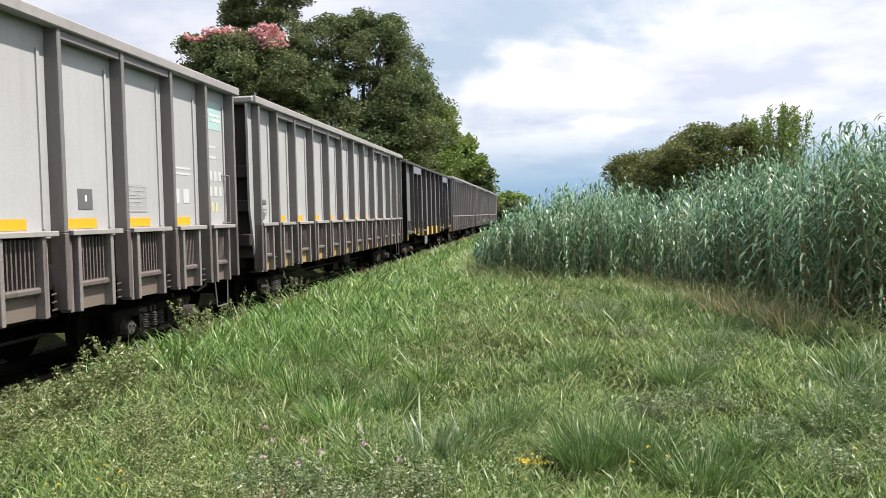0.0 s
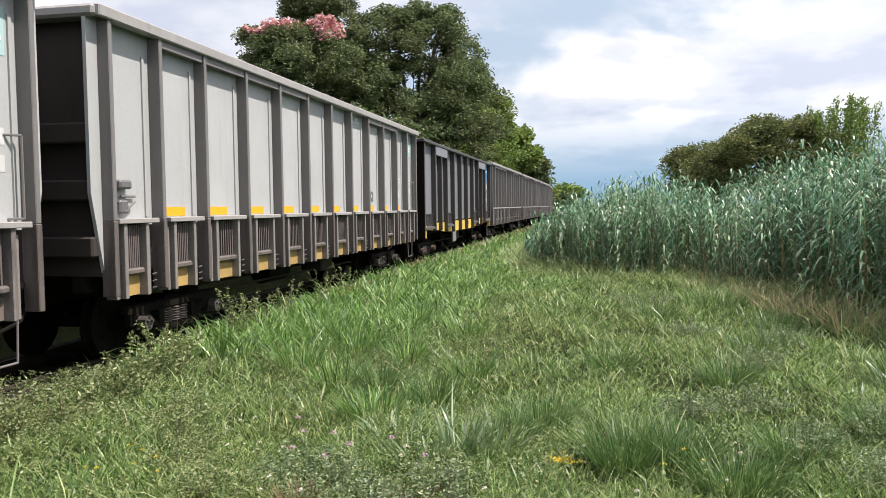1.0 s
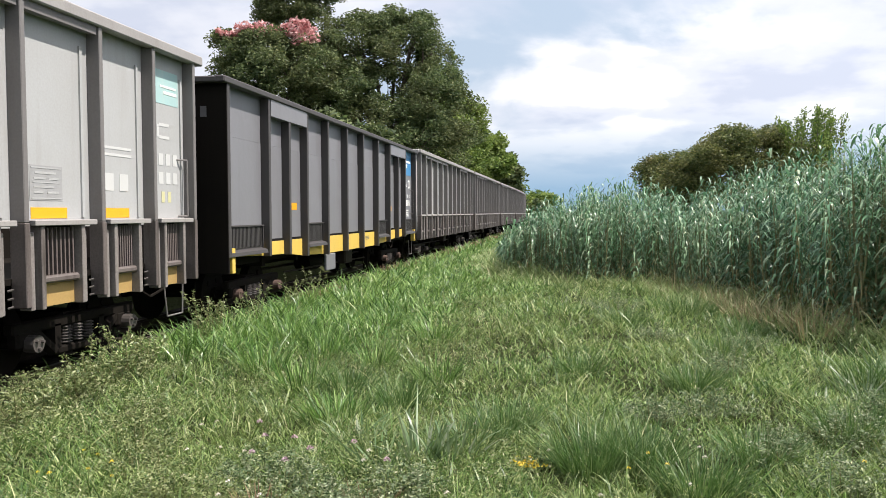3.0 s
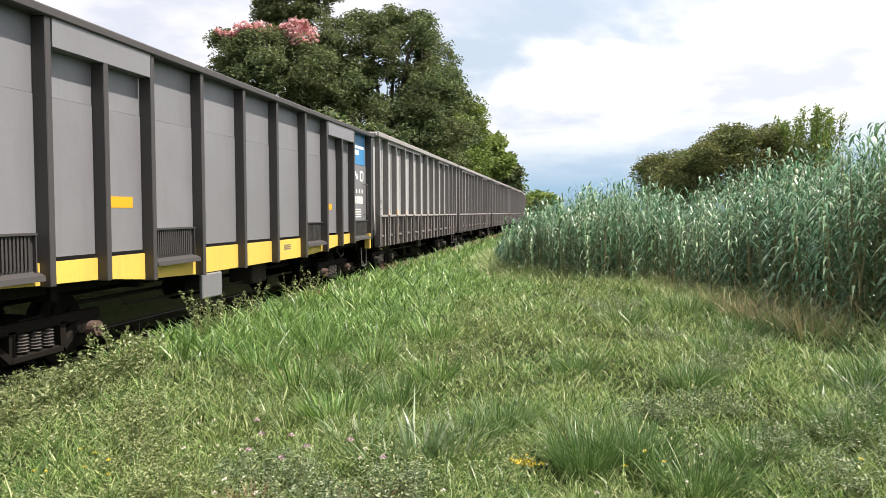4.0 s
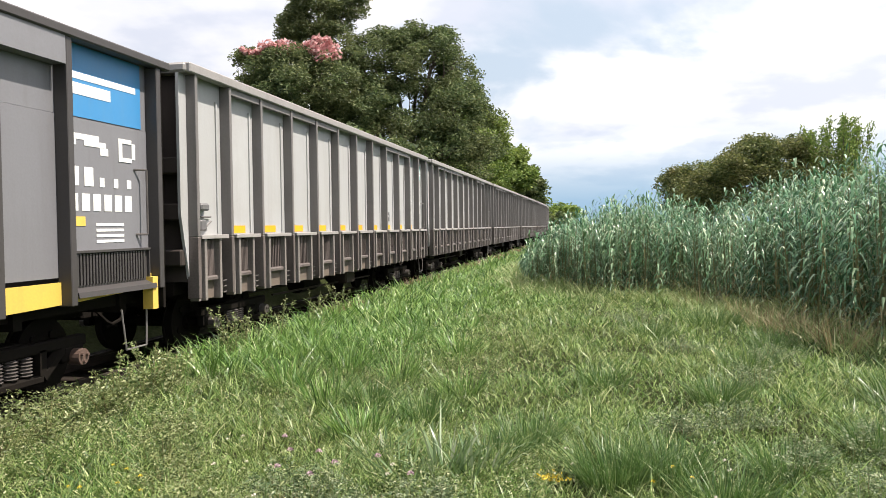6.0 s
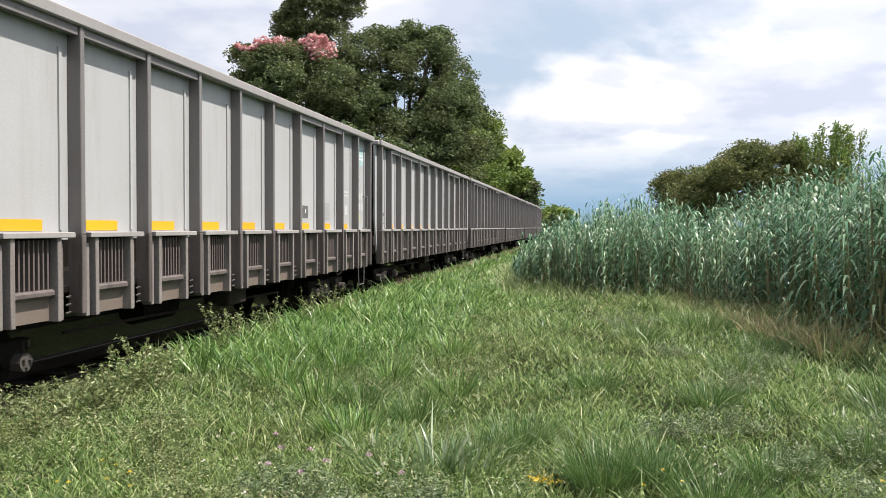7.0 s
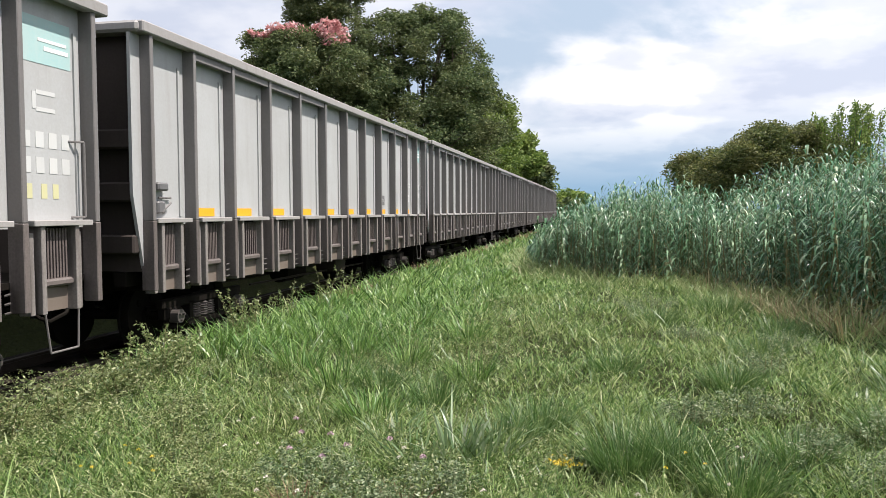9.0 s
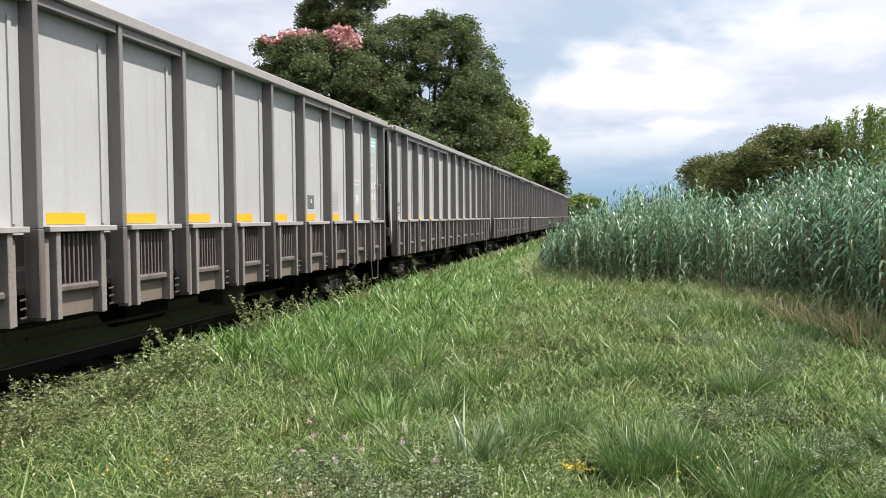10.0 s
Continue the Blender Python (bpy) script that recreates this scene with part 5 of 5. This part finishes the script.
tree("gum_tree", "tall gum tree with loose rounded foliage clumps", -21.3, 60, [(-2.6, 0, 15.5, 1.30, 1.30, 0.98), (-1.0, 0, 15.0, 1.69, 1.56, 1.26), (-0.4, 0, 17.2, 1.43, 1.43, 1.26), (0.9, 0, 14.9, 1.56, 1.56, 0.98), (2.8, 0, 16.8, 0.78, 0.91, 1.12), (1.3, 0, 16.3, 1.04, 1.17, 1.12), (0.6, 0, 18.6, 1.17, 1.30, 0.98), (3.3, 0, 18.2, 0.78, 0.91, 0.84), (-2.0, 0, 16.8, 0.78, 0.91, 0.70)], M_GUM, 0.115, 620, 60, 0.36, 0.3)
tree("light_green_tree", "lighter green tree at the railway's edge", -9.6, 62, [(0, 0, 6.2, 2.9, 3.0, 2.6), (0.9, 0, 8.0, 1.9, 2.0, 1.6), (-1.8, 0, 8.2, 2.2, 2.2, 2.0), (0.6, -1, 4.2, 3.0, 3.0, 2.0), (1.7, 0, 6.2, 1.5, 1.6, 1.5)], M_MIDTREE, 0.12, 640, 75, 0.40, 0.25)
tree("light_green_tree", "yellowish green tree close to the train", -10.2, 55, [(0.6, 0, 4.6, 2.5, 2.4, 1.9), (1.4, 0.5, 6.2, 1.5, 1.6, 1.5), (-0.4, -0.3, 5.9, 1.3, 1.4, 1.2)], M_MIDTREE, 0.14, 420, 45, 0.32, 0.2)
tree("far_tree", "green tree further along the line", -10.2, 82, [(0, 0, 5.4, 3.0, 3.0, 2.4), (1.4, 0, 7.0, 1.9, 2.0, 1.5), (2.6, 0, 5.4, 1.4, 1.5, 1.5)], M_MIDTREE, 0.24, 300, 36, 0.45, 0.25)
tree("far_tree", "darker pointed tree further along the line", -9.2, 92, [(0, 0, 5.0, 2.6, 2.6, 2.6), (1.6, 0, 6.4, 1.4, 1.4, 1.7), (2.5, 0, 4.8, 1.2, 1.4, 1.9), (0.2, 0, 7.2, 1.2, 1.2, 1.2)], M_DARKTREE, 0.24, 260, 36, 0.45, 0.25)
tree("far_tree", "small tree where the line bends away", -11.5, 118, [(0, 0, 3.6, 3.0, 3.0, 2.4), (3.0, 0, 3.0, 2.4, 2.4, 1.9), (-4, 0, 4.6, 3.2, 3.0, 2.6)], M_MIDTREE, 0.3, 240, 34, 0.55, 0.25)
tree("far_bush", "dark rounded bush beyond the canes", -5.0, 112, [(0, 0, 1.6, 2.0, 2.0, 1.5), (1.6, 0, 1.2, 1.4, 1.5, 1.2), (-1.8, 0, 2.0, 1.4, 1.5, 1.3)], M_DARKTREE, 0.22, 160, 34, 0.4, 0.14, "bush")
for x, y in ((-16, 140), (-8, 150), (-26, 130)):
    tree("far_tree", "distant green tree on the skyline", x, y, [(0, 0, 2.6, 5.0, 3.5, 2.4), (2.6, 0, 3.4, 2.6, 2.4, 1.8)], M_MIDTREE, 0.4, 150, 30, 0.7, 0.25, group="distant trees")
# undergrowth beneath the trees, beyond the track
for k, (x, y) in enumerate(((-13.5, 36), (-17, 38), (-12.5, 42), (-21, 40), (-11.5, 70), (-12.0, 76), (-15, 66))):
    tree("shrub", "dark leafy shrub under the trees", x, y, [(0, 0, 2.2, 2.6, 2.4, 1.9), (1.2, 0.5, 3.4, 1.7, 1.6, 1.2)], M_DARKTREE, 0.17, 170, 34, 0.36, 0.12, "shrub", group="undergrowth shrubs")

# bushes that rise out of the canes
tree("olive_bush", "tall olive-green bush rising behind the canes", 5.9, 30, [(-0.4, 0, 2.9, 1.2, 1.5, 1.4), (0.5, 0, 3.3, 0.9, 1.2, 1.0), (-1.5, 0, 2.5, 0.9, 1.3, 1.1), (1.8, 0, 2.7, 1.4, 1.6, 1.3), (-0.2, 0, 4.0, 0.6, 0.7, 0.45), (1.2, 0, 3.9, 0.6, 0.7, 0.5), (-2.2, 0, 2.2, 0.6, 1.0, 0.8)], M_OLIVE, 0.052, 1100, 70, 0.22, 0.14, "bush")
tree("olive_bush", "yellowish olive bush behind the canes", 4.9, 39, [(0, 0, 2.6, 1.8, 2.0, 1.7), (-1.0, 0, 3.3, 1.0, 1.2, 0.9), (1.6, 0, 3.4, 1.4, 1.6, 1.3)], M_OLIVE, 0.06, 800, 65, 0.24, 0.14, "bush")


def shoot_bush():
    """Upright leafy shoots with pointed tops."""
    x, y = 8.3, 30
    e = new("shoot_bush")
    e.location = (x, y, float(ground_z(x, y)))
    tagged(e, "bush with upright pointed green shoots above the canes", "bush")
    n = 26
    top = np.stack([-1.4 + 2.5 * rng.random(n), rng.normal(size=n) * 0.7, np.zeros(n)], 1)
    top[:, 2] = 4.65 - 0.22 * np.abs(top[:, 0] - 0.2) + rng.normal(size=n) * 0.17
    bm = bmesh.new()
    pts = []
    for q in top:
        rod(bm, (q[0] * 0.55, q[1] * 0.5, 0), q, 0.035, 5, 0.008)
        s = 0.35 + 0.68 * rng.random(420) ** 0.8
        base = np.array([q[0] * 0.55, q[1] * 0.5, 0])
        wide = 0.22 * (1.08 - s)[:, None] + 0.05
        pts.append(base + (q - base) * s[:, None] + rng.normal(size=(420, 3)) * wide * [1.1, 1.1, 0.6])
    tagged(part("stem_tangle", bm, M_BARK, e), kind="stuff")
    pts = np.concatenate(pts)
    part("foliage", array_mesh("foliage", *leaves(pts, 0.045 + 0.03 * rng.random(len(pts)), rng, 1.4), M_MIDTREE), None, e)


shoot_bush()


# ---------------------------------------------------------------- what moves
def run(t):
    """How far the train has rolled at t seconds."""
    return 5.858 * t - 0.0261 * t * t


def motions():
    times = [k * 0.5 for k in range(21)]
    spin = [k * 0.1 for k in range(101)]
    turns = [pose(0, 0, 0, math.degrees(run(t) / 0.42)) for t in spin]
    for wagon, y0 in train:
        rows = []
        for t in times:
            y = y0 - run(t)
            a, b = float(track_x(y - 5)), float(track_x(y + 5))
            rows.append((t, pose((a + b) / 2, y, 0, 0, 0, -math.degrees(math.atan2(b - a, 10)))))
        walk(wagon, rows)
        for bogie in wagon.children:
            for w in bogie.children:
                if w.name.startswith("wheelset"):
                    place = Matrix.Translation(w.location.copy())
                    walk(w, [(t, place @ m) for t, m in zip(spin, turns)])


motions()
